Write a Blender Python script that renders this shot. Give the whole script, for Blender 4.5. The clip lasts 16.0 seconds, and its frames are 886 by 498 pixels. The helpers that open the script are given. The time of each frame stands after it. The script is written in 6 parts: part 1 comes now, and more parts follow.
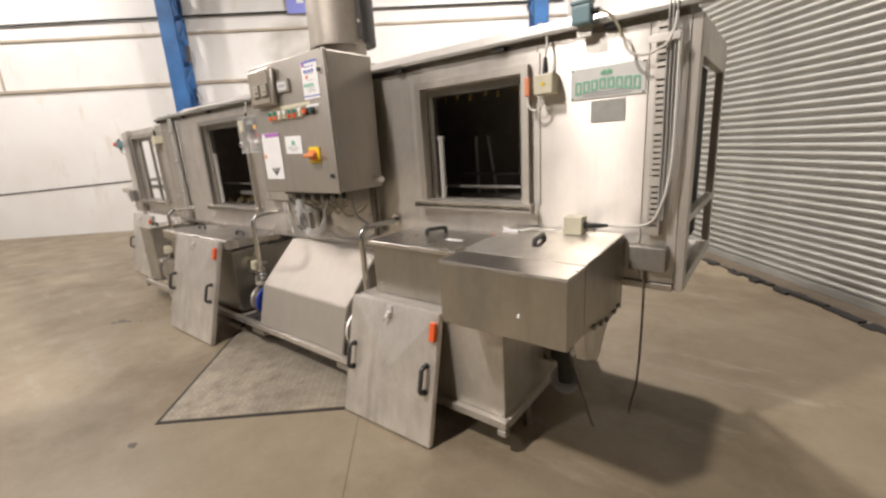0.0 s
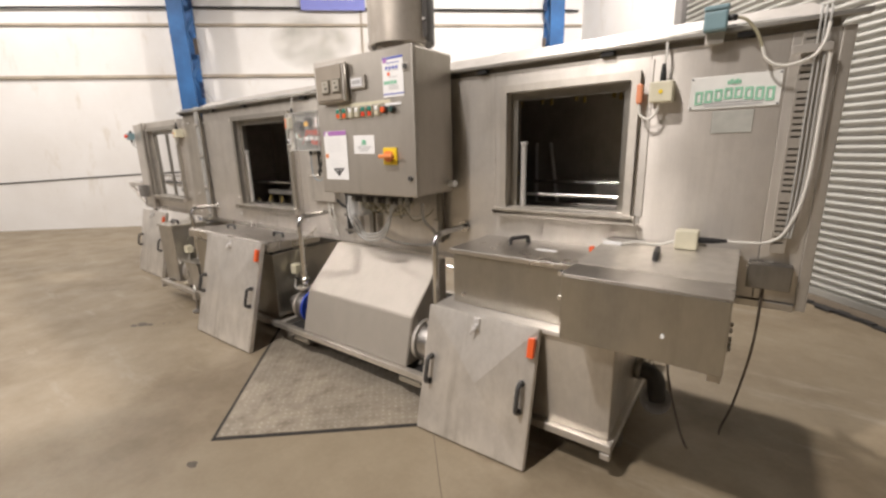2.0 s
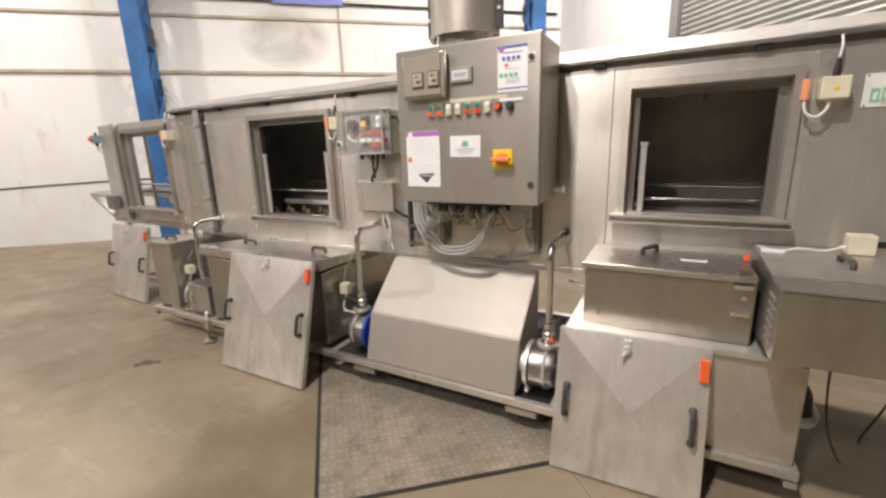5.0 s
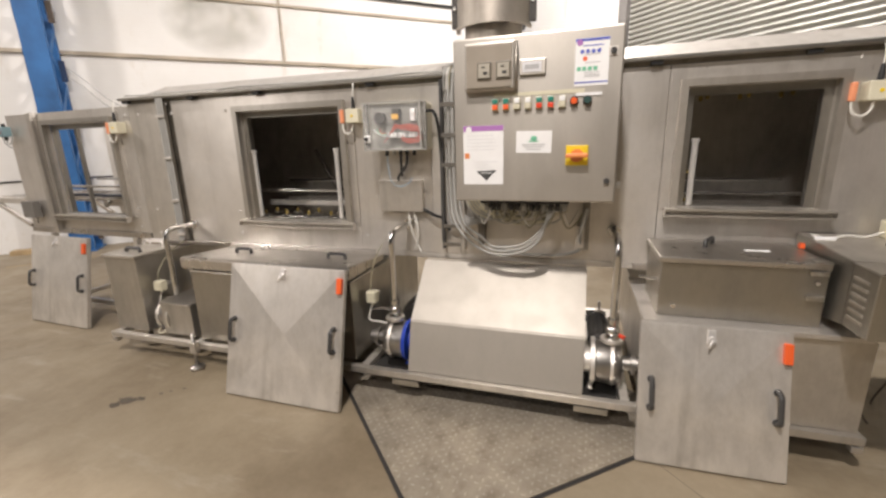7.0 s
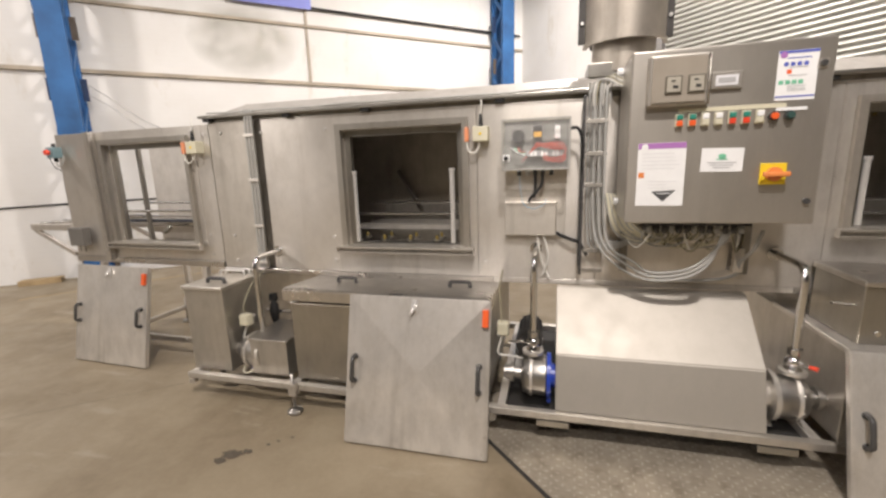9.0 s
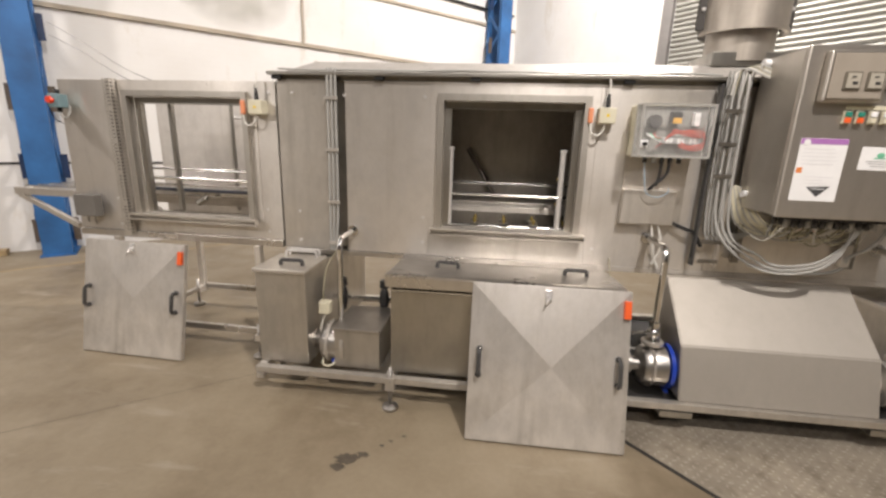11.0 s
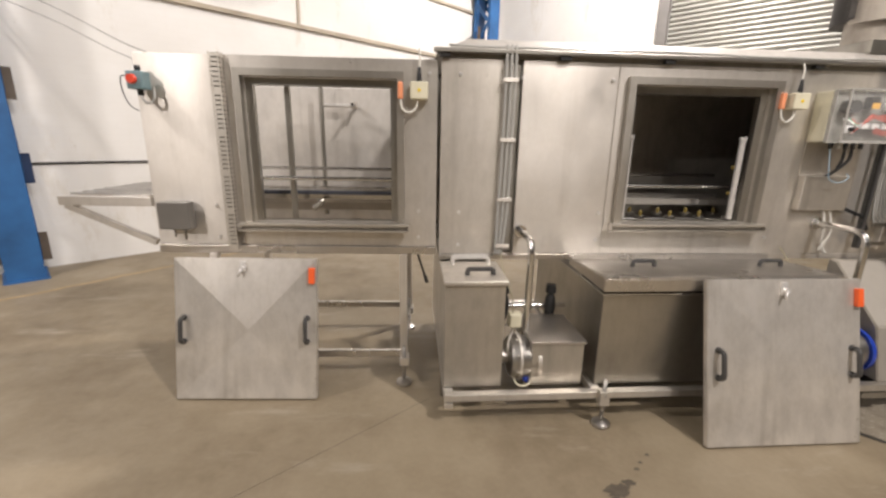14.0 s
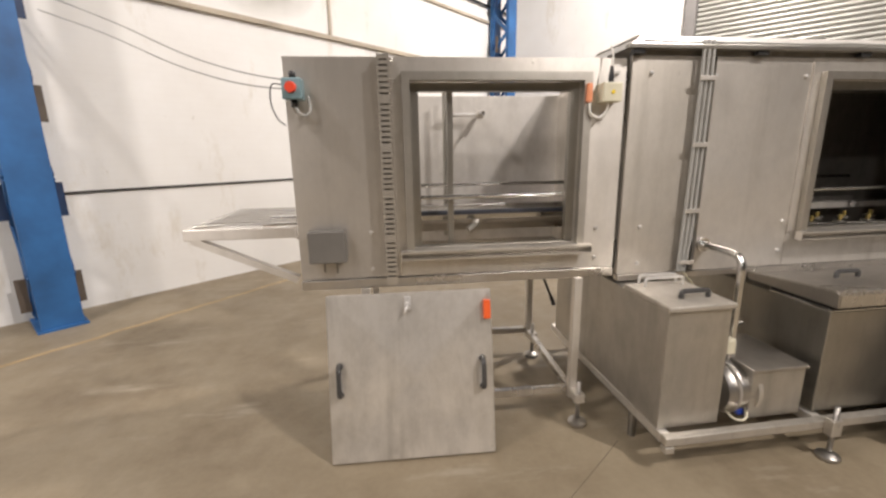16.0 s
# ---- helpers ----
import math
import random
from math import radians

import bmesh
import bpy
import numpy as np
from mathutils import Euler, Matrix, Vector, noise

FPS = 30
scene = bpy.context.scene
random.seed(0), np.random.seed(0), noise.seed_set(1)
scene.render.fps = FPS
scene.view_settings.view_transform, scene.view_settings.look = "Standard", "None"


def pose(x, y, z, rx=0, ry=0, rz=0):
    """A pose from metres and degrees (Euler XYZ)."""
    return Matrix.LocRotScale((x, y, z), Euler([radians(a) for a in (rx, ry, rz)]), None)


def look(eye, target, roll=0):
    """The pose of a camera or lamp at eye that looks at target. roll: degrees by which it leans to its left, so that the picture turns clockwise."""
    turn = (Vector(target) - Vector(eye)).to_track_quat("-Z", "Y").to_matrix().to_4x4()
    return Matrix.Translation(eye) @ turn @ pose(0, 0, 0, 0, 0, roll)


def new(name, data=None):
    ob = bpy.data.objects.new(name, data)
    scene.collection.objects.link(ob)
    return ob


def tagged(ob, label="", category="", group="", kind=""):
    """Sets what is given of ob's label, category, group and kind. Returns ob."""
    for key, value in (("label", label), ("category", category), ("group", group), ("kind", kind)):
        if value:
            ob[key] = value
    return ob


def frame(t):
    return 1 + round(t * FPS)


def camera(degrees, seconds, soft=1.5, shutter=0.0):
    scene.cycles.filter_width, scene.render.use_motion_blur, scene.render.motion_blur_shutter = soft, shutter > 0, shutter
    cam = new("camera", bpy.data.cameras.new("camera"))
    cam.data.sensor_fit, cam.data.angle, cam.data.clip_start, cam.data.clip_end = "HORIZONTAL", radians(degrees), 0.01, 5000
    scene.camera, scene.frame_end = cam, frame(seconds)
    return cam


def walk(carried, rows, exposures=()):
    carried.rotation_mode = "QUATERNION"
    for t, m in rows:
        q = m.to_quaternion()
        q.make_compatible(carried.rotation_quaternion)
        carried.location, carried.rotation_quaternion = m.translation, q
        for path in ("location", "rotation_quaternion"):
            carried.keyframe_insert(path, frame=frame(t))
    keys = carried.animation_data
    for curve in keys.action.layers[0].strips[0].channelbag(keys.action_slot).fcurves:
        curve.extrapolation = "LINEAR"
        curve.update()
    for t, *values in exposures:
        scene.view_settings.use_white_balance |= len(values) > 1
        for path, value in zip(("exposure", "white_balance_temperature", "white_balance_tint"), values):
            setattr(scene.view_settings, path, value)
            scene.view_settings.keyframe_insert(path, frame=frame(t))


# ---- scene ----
cam = camera(93.0, 16.0, 2.6)
PATH = [
    (0, (0.114, 0.033, 1.519), (-1.097, 1.549, 1.035), -3.6),
    (0.5, (0.023, 0.005, 1.508), (-1.195, 1.514, 1.02), -2.2),
    (1, (-0.103, -0.046, 1.521), (-1.318, 1.463, 1.025), -1.2),
    (1.5, (-0.253, -0.112, 1.525), (-1.453, 1.408, 1.026), -1.2),
    (2, (-0.415, -0.21, 1.538), (-1.563, 1.36, 1.072), -1.4),
    (2.5, (-0.56, -0.255, 1.54), (-1.682, 1.334, 1.073), -3.2),
    (3, (-0.7, -0.254, 1.514), (-1.819, 1.328, 1.019), -3.6),
    (3.5, (-0.862, -0.274, 1.533), (-1.935, 1.344, 1.051), -2.7),
    (4, (-1.035, -0.322, 1.541), (-2.106, 1.306, 1.09), -1.8),
    (4.5, (-1.203, -0.385, 1.547), (-2.174, 1.303, 1.093), -1.5),
    (4.7, (-1.265, -0.405, 1.554), (-2.225, 1.288, 1.096), -1.8),
    (6.8, (-2.056, -0.608, 1.566), (-2.632, 1.249, 1.097), -0.3),
    (7, (-2.14, -0.606, 1.576), (-2.724, 1.244, 1.089), -1.6),
    (7.5, (-2.372, -0.602, 1.568), (-3.011, 1.233, 1.093), -2.4),
    (8, (-2.614, -0.604, 1.577), (-3.234, 1.247, 1.139), -1.2),
    (8.5, (-2.882, -0.642, 1.595), (-3.396, 1.246, 1.181), -0.8),
    (9, (-3.125, -0.658, 1.59), (-3.625, 1.239, 1.196), -1.8),
    (9.5, (-3.359, -0.659, 1.583), (-3.857, 1.237, 1.191), -2.6),
    (10, (-3.623, -0.661, 1.567), (-4.091, 1.23, 1.114), -0.4),
    (10.2, (-3.746, -0.677, 1.576), (-4.144, 1.225, 1.103), 0.8),
    (12.3, (-4.884, -0.632, 1.577), (-4.949, 1.309, 1.1), -0.5),
    (12.5, (-4.979, -0.611, 1.565), (-5.045, 1.332, 1.097), -1.2),
    (13, (-5.249, -0.545, 1.535), (-5.332, 1.398, 1.065), -1.5),
    (13.5, (-5.51, -0.476, 1.522), (-5.556, 1.469, 1.059), -0.2),
    (14, (-5.793, -0.409, 1.515), (-5.65, 1.521, 1.013), 1.1),
    (14.5, (-6.045, -0.286, 1.505), (-5.876, 1.639, 0.989), 1.0),
    (15, (-6.294, -0.167, 1.502), (-6.13, 1.765, 1.013), 0.5),
    (15.5, (-6.607, -0.079, 1.51), (-6.385, 1.851, 1.036), 0.1),
    (16, (-6.865, 0.021, 1.504), (-6.6, 1.953, 1.057), -1.0),
]
walk(cam, [(t, look(eye, target, roll)) for t, eye, target, roll in PATH])

# ---- light and air ----
U = Vector((0.749, 0.663, 0.0))      # along the long white wall
N = Vector((0.663, -0.749, 0.0))     # out of the long white wall, into the hall


def hall(a, b, z=0.0):
    """A point of the hall: a along the long wall, b out of it."""
    return U * a + N * b + Vector((0, 0, z))


world = bpy.data.worlds.new("hall_air")
scene.world = world
world.use_nodes = True
world.node_tree.nodes["Background"].inputs[0].default_value = (1.0, 0.96, 0.9, 1)
world.node_tree.nodes["Background"].inputs[1].default_value = 0.001


def bay_and_fill_light(x, y, z, watts, size):
    """A downward spot, used for unseen high-bay lamps and for added fills."""
    lamp = bpy.data.lights.new("bay_and_fill_light", "SPOT")
    lamp.shadow_soft_size, lamp.energy, lamp.color = size, watts, (1.0, 0.917, 0.872)
    lamp.spot_size, lamp.spot_blend = math.radians(172), 0.35
    new("bay_and_fill_light", lamp).location = (x, y, z)


bay_and_fill_light(-3.5, -5.2, 6.3, 640, 0.22)
bay_and_fill_light(-2.6, -1.7, 6.4, 1480, 0.2)
bay_and_fill_light(-2.3, 5.2, 6.3, 1550, 0.2)
bay_and_fill_light(-10.7, 0.5, 6.3, 720, 0.2)
bay_and_fill_light(-9.7, -2.0, 6.3, 200, 0.22)
bay_and_fill_light(-13.2, -7.5, 6.3, 850, 0.3)
# Two fill lamps added to lift wall and floor; no fixture is known.
bay_and_fill_light(-9.6, 6.6, 6.3, 150, 0.35)
bay_and_fill_light(5.0, -9.0, 6.3, 40, 0.35)

# ---- materials ----


def base_material(name):
    m = bpy.data.materials.new(name)
    m.use_nodes = True
    nt = m.node_tree
    return m, nt, nt.nodes["Principled BSDF"]


def node(nt, kind, **values):
    n = nt.nodes.new(kind)
    for k, v in values.items():
        if k in n.inputs:
            n.inputs[k].default_value = v
    return n


def coords(nt, scale):
    tc = nt.nodes.new("ShaderNodeTexCoord")
    mp = nt.nodes.new("ShaderNodeMapping")
    mp.inputs["Scale"].default_value = scale
    nt.links.new(tc.outputs["Object"], mp.inputs["Vector"])
    return mp


def noise_tex(nt, scale, detail=3.0, stretch=(1, 1, 1), rough=0.55):
    t = node(nt, "ShaderNodeTexNoise", Scale=scale, Detail=detail, Roughness=rough)
    nt.links.new(coords(nt, stretch).outputs[0], t.inputs["Vector"])
    return t


def ramp(nt, src, stops):
    r = nt.nodes.new("ShaderNodeValToRGB")
    while len(r.color_ramp.elements) < len(stops):
        r.color_ramp.elements.new(0.5)
    for e, (p, c) in zip(r.color_ramp.elements, stops):
        e.position = p
        e.color = (*c, 1) if len(c) == 3 else c
    nt.links.new(src, r.inputs[0])
    return r


def mix(nt, a, b, fac, kind="MULTIPLY"):
    m = nt.nodes.new("ShaderNodeMix")
    m.data_type, m.blend_type = "RGBA", kind
    nt.links.new(a, m.inputs[6])
    nt.links.new(b, m.inputs[7])
    if isinstance(fac, float):
        m.inputs[0].default_value = fac
    else:
        nt.links.new(fac, m.inputs[0])
    return m.outputs[2]


def bump(nt, src, strength, distance, bsdf):
    b = node(nt, "ShaderNodeBump", Strength=strength, Distance=distance)
    nt.links.new(src, b.inputs["Height"])
    nt.links.new(b.outputs[0], bsdf.inputs["Normal"])


def steel(name, colour, rough, grain=(60, 60, 1.2), dirt=0.5, wave=0.25, aniso=0.75, metal=0.93):
    """Brushed stainless sheet: fine grain in one direction, cloudy stains, runs and slight buckling."""
    m, nt, p = base_material(name)
    p.inputs["Metallic"].default_value = metal
    p.inputs["Anisotropic"].default_value = aniso
    p.inputs["Anisotropic Rotation"].default_value = 0.25
    tan = nt.nodes.new("ShaderNodeTangent")
    tan.direction_type = "UV_MAP"
    nt.links.new(tan.outputs[0], p.inputs["Tangent"])
    g = noise_tex(nt, 6.0, 4.0, grain)
    c = noise_tex(nt, 2.6, 6.0, (1, 1, 0.8), 0.6)
    d = noise_tex(nt, 11.0, 7.0, (1, 1, 0.6), 0.7)
    v = noise_tex(nt, 7.0, 4.0, (1.6, 1.6, 0.12), 0.6)
    lo = tuple(k * (1 - 0.34 * dirt) for k in colour)
    cl = ramp(nt, c.outputs[0], [(0.36, lo), (0.58, colour)])
    gr = ramp(nt, g.outputs[0], [(0.3, (0.955, 0.955, 0.955)), (0.7, (1, 1, 1))])
    sp = ramp(nt, d.outputs[0], [(0.24, (1 - 0.32 * dirt, 1 - 0.34 * dirt, 1 - 0.38 * dirt)), (0.58, (1, 1, 1))])
    rn = ramp(nt, v.outputs[0], [(0.26, (1 - 0.30 * dirt, 1 - 0.31 * dirt, 1 - 0.33 * dirt)), (0.46, (1, 1, 1))])
    col = mix(nt, mix(nt, mix(nt, cl.outputs[0], gr.outputs[0], 1.0), sp.outputs[0], 1.0), rn.outputs[0], 1.0)
    k = noise_tex(nt, 13.0, 6.0, (1, 1, 0.7), 0.78)
    sk = ramp(nt, k.outputs[0], [(0.27, (0.45, 0.41, 0.35)), (0.33, (1, 1, 1))])
    col = mix(nt, col, sk.outputs[0], min(0.9, 1.6 * dirt))
    nt.links.new(col, p.inputs["Base Color"])
    ra = ramp(nt, c.outputs[0], [(0.3, (rough + min(0.12, 0.35 * dirt),) * 3), (0.68, (rough - min(0.05, 0.15 * dirt),) * 3)])
    rb = ramp(nt, d.outputs[0], [(0.25, (1.0,) * 3), (0.6, (0.86,) * 3)])
    nt.links.new(mix(nt, ra.outputs[0], rb.outputs[0], 1.0), p.inputs["Roughness"])
    add = nt.nodes.new("ShaderNodeMath")
    add.operation = "MULTIPLY_ADD"
    add.inputs[1].default_value = 0.006
    nt.links.new(g.outputs[0], add.inputs[0])
    w = noise_tex(nt, 1.7, 1.0)
    nt.links.new(w.outputs[0], add.inputs[2])
    bump(nt, add.outputs[0], wave, 0.02, p)
    return m


def paint(name, colour, rough=0.5, vary=0.15, scale=8.0, metallic=0.0, relief=0.1):
    m, nt, p = base_material(name)
    p.inputs["Metallic"].default_value = metallic
    p.inputs["Roughness"].default_value = rough
    t = noise_tex(nt, scale, 5.0)
    r = ramp(nt, t.outputs[0], [(0.3, tuple(v * (1 - vary) for v in colour)), (0.65, colour)])
    nt.links.new(r.outputs[0], p.inputs["Base Color"])
    f = noise_tex(nt, scale * 14, 3.0)
    bump(nt, f.outputs[0], relief, 0.002, p)
    return m


STEEL = steel("brushed_steel", (0.79, 0.75, 0.69), 0.37, (60, 60, 1.2), 0.42, 0.8, 0.70, 0.74)
STEEL_WORN = steel("stained_steel_sheet", (0.66, 0.62, 0.555), 0.42, (60, 60, 1.2), 0.5, 0.6, 0.65, 0.80)
STEEL_PLAIN = steel("darker_steel", (0.46, 0.44, 0.395), 0.38, (60, 60, 1.2), 0.4, 0.15, 0.0, 0.97)
STEEL_TANK = steel("tank_steel_sheet", (0.56, 0.53, 0.475), 0.38, (60, 60, 1.2), 0.5, 0.5, 0.55, 0.86)
STEEL_H = steel("brushed_steel_level", (0.62, 0.59, 0.545), 0.32, (1.2, 60, 60), 0.32, 0.15, 0.0)
STEEL_BRIGHT = steel("bright_steel_sheet", (0.74, 0.70, 0.645), 0.38, (60, 60, 1.2), 0.3, 0.3, 0.88, 0.74)
ROOF = steel("roof_steel_sheet", (0.56, 0.53, 0.485), 0.5, (1.2, 60, 60), 0.5, 0.2, 0.0, 0.35)
STEEL_SATIN = steel("satin_cast_steel", (0.48, 0.46, 0.43), 0.36, (12, 12, 12), 0.35, 0.08, 0.0, 0.95)
STEEL_DUCT = steel("smoked_duct_steel", (0.50, 0.455, 0.395), 0.52, (30, 30, 1.2), 0.5, 0.1, 0.0, 0.8)
BOLT = steel("bolt_steel", (0.85, 0.83, 0.80), 0.35, (8, 8, 8), 0.1, 0.05, 0.0, 0.6)
STEEL_COVER = steel("cover_steel_sheet", (0.83, 0.79, 0.73), 0.36, (40, 40, 1.5), 0.65, 0.35, 0.48, 0.62)
# Steel darkened in its base colour to carry shade inside and in recesses.
STEEL_DARK = steel("stained_dark_steel", (0.33, 0.31, 0.275), 0.42, (30, 30, 1.2), 0.9)
STEEL_BACK = steel("inner_back_sheet", (0.52, 0.49, 0.435), 0.42, (20, 20, 1.2), 0.6, 0.3, 0.0, 0.72)
STEEL_INNER = steel("pale_inner_sheet", (0.76, 0.725, 0.675), 0.45, (60, 60, 1.2), 0.5, 0.15, 0.0, 0.5)
STEEL_POLISH = steel("polished_steel", (0.75, 0.74, 0.72), 0.20, (8, 8, 8), 0.15, 0.05, 0.0, 1.0)
STEEL_HOOD = steel("ground_steel_cover", (0.51, 0.475, 0.42), 0.60, (60, 60, 1.2), 0.10, 0.15, 0.0, 0.66)
CABINET = steel("cabinet_steel", (0.55, 0.515, 0.46), 0.42, (60, 60, 1.2), 0.25, 0.12, 0.5, 0.82)
CREAM = paint("cream_plastic", (0.70, 0.66, 0.50), 0.45)
BLACK = paint("black_plastic", (0.02, 0.02, 0.02), 0.4)
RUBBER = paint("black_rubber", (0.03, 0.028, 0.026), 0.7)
GREY_HANDLE = paint("dark_grey_plastic", (0.06, 0.058, 0.056), 0.4)
FADED = paint("faded_salmon_plastic", (0.85, 0.33, 0.17), 0.45, 0.12)
ORANGE = paint("orange_plastic", (0.85, 0.13, 0.03), 0.4, 0.08)
RED = paint("red_plastic", (0.75, 0.07, 0.03), 0.35, 0.08)
GREEN = paint("green_plastic", (0.03, 0.24, 0.18), 0.4, 0.08)
YELLOW = paint("yellow_plastic", (0.85, 0.62, 0.03), 0.4, 0.08)
BLUE_PAINT = paint("blue_paint", (0.028, 0.135, 0.36), 0.5, 0.4, 3.0)
NAVY = paint("navy_paint", (0.012, 0.035, 0.10), 0.5, 0.3)
RUST = paint("brown_primer", (0.13, 0.10, 0.075), 0.6, 0.3)
BLUE_PUMP = paint("blue_enamel", (0.02, 0.06, 0.42), 0.3, 0.15)
GREY_CABLE = paint("grey_cable_sheath", (0.40, 0.395, 0.37), 0.45, 0.1)
WHITE_CABLE = paint("white_cable_sheath", (0.72, 0.70, 0.64), 0.4, 0.1)
PAPER = paint("white_paper", (0.88, 0.88, 0.87), 0.6, 0.05, 20.0, 0.0, 0.03)
PURPLE = paint("purple_print", (0.42, 0.18, 0.48), 0.6, 0.05)
BLUE_PRINT = paint("blue_print", (0.10, 0.13, 0.50), 0.6, 0.05)
PALE_GREEN = paint("pale_green_print", (0.26, 0.55, 0.38), 0.6, 0.1)
GREEN_PRINT = paint("green_print", (0.18, 0.52, 0.33), 0.6, 0.1)
DARK_PRINT = paint("dark_print", (0.06, 0.06, 0.06), 0.6, 0.05)
GREY_PRINT = paint("grey_print", (0.45, 0.45, 0.45), 0.6, 0.05)
BRASS = paint("yellow_nozzle_plastic", (0.30, 0.22, 0.06), 0.45, 0.3, 8.0)
TEAL_BOX = paint("grey_blue_plastic", (0.20, 0.31, 0.34), 0.4, 0.1)
GREEN_BOX = paint("dark_green_casting", (0.04, 0.09, 0.08), 0.4, 0.2)
SMOKED = paint("smoked_cover", (0.36, 0.32, 0.265), 0.18, 0.1)
TIMER = paint("brown_bezel", (0.17, 0.15, 0.115), 0.4)
PALE_PRINT = paint("pale_grey_print", (0.74, 0.74, 0.75), 0.6, 0.05)
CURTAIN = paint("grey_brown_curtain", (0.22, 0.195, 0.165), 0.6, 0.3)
KHAKI = paint("khaki_cable_sheath", (0.33, 0.30, 0.20), 0.5, 0.15)
PALE_ORANGE = paint("faded_orange_plastic", (0.80, 0.27, 0.08), 0.4, 0.1)
BOX_GREY = paint("dark_grey_enamel", (0.17, 0.16, 0.145), 0.4, 0.15)
CRACK = paint("dirt_filled_crack", (0.15, 0.12, 0.085), 0.8, 0.2)
# Black for cast iron, also colouring shade into partition, drain and inner duct.
IRON_SHADE = paint("iron_and_shade_black", (0.05, 0.045, 0.04), 0.6, 0.4)
TAN_LEDGE = paint("tan_ledge", (0.47, 0.405, 0.315), 0.7, 0.35, 2.0)
WOOD = paint("raw_timber", (0.45, 0.33, 0.18), 0.7, 0.3)


def wall_material():
    m, nt, p = base_material("white_painted_brick")
    tc = nt.nodes.new("ShaderNodeTexCoord")
    br = node(nt, "ShaderNodeTexBrick", Scale=1.0)
    br.inputs["Color1"].default_value = (1, 1, 1, 1)
    br.inputs["Color2"].default_value = (0.93, 0.93, 0.93, 1)
    br.inputs["Mortar"].default_value = (0.6, 0.6, 0.6, 1)
    br.inputs["Brick Width"].default_value = 0.225
    br.inputs["Row Height"].default_value = 0.075
    br.inputs["Mortar Size"].default_value = 0.006
    nt.links.new(tc.outputs["UV"], br.inputs["Vector"])
    big = noise_tex(nt, 0.8, 6.0, (1, 1, 1), 0.6)
    stain = noise_tex(nt, 2.5, 8.0, (1, 1, 0.35), 0.7)
    c1 = ramp(nt, big.outputs[0], [(0.3, (0.71, 0.69, 0.655)), (0.6, (0.77, 0.76, 0.735))])
    c2 = ramp(nt, stain.outputs[0], [(0.28, (0.84, 0.80, 0.73)), (0.42, (1, 1, 1))])
    fine = ramp(nt, br.outputs["Color"], [(0.5, (0.985, 0.983, 0.98)), (1.0, (1, 1, 1))])
    speck = noise_tex(nt, 9.0, 9.0, (1, 1, 0.6), 0.75)
    c3 = ramp(nt, speck.outputs[0], [(0.27, (0.62, 0.58, 0.52)), (0.34, (1, 1, 1))])
    col = mix(nt, mix(nt, mix(nt, c1.outputs[0], c2.outputs[0], 1.0), fine.outputs[0], 1.0), c3.outputs[0], 0.8)
    nt.links.new(col, p.inputs["Base Color"])
    p.inputs["Roughness"].default_value = 0.7
    bump(nt, br.outputs["Color"], 0.06, 0.004, p)
    return m


def floor_material():
    m, nt, p = base_material("worn_concrete")
    a = noise_tex(nt, 0.45, 6.0, (1, 1, 1), 0.6)
    b = noise_tex(nt, 3.0, 8.0, (1, 1, 1), 0.65)
    c = noise_tex(nt, 40.0, 4.0)
    d = noise_tex(nt, 1.1, 5.0, (1, 1, 1), 0.7)
    ca = ramp(nt, a.outputs[0], [(0.32, (0.235, 0.189, 0.125)), (0.68, (0.325, 0.27, 0.188))])
    cb = ramp(nt, b.outputs[0], [(0.28, (0.84, 0.82, 0.79)), (0.62, (1, 1, 1))])
    cc = ramp(nt, c.outputs[0], [(0.3, (0.93, 0.93, 0.93)), (0.7, (1, 1, 1))])
    cd = ramp(nt, d.outputs[0], [(0.32, (0.66, 0.62, 0.57)), (0.5, (1, 1, 1))])
    e = noise_tex(nt, 1.6, 7.0, (0.5, 2.2, 1), 0.7)
    ce = ramp(nt, e.outputs[0], [(0.58, (0, 0, 0)), (0.74, (1, 1, 1))])
    lift = node(nt, "ShaderNodeRGB")
    lift.outputs[0].default_value = (0.36, 0.315, 0.245, 1)
    col = mix(nt, mix(nt, mix(nt, ca.outputs[0], cb.outputs[0], 1.0), cc.outputs[0], 1.0), cd.outputs[0], 0.7)
    col = mix(nt, col, lift.outputs[0], ce.outputs[0], "MIX")
    nt.links.new(col, p.inputs["Base Color"])
    r = ramp(nt, b.outputs[0], [(0.3, (0.62,) * 3), (0.7, (0.42,) * 3)])
    nt.links.new(r.outputs[0], p.inputs["Roughness"])
    bump(nt, c.outputs[0], 0.12, 0.004, p)
    return m


def clear_material():
    m, nt, p = base_material("clear_plastic")
    p.inputs["Base Color"].default_value = (0.9, 0.9, 0.88, 1)
    p.inputs["Roughness"].default_value = 0.14
    p.inputs["Transmission Weight"].default_value = 0.88
    p.inputs["IOR"].default_value = 1.1
    return m


WHITE_WALL = wall_material()
CONCRETE = floor_material()
CLEAR = clear_material()


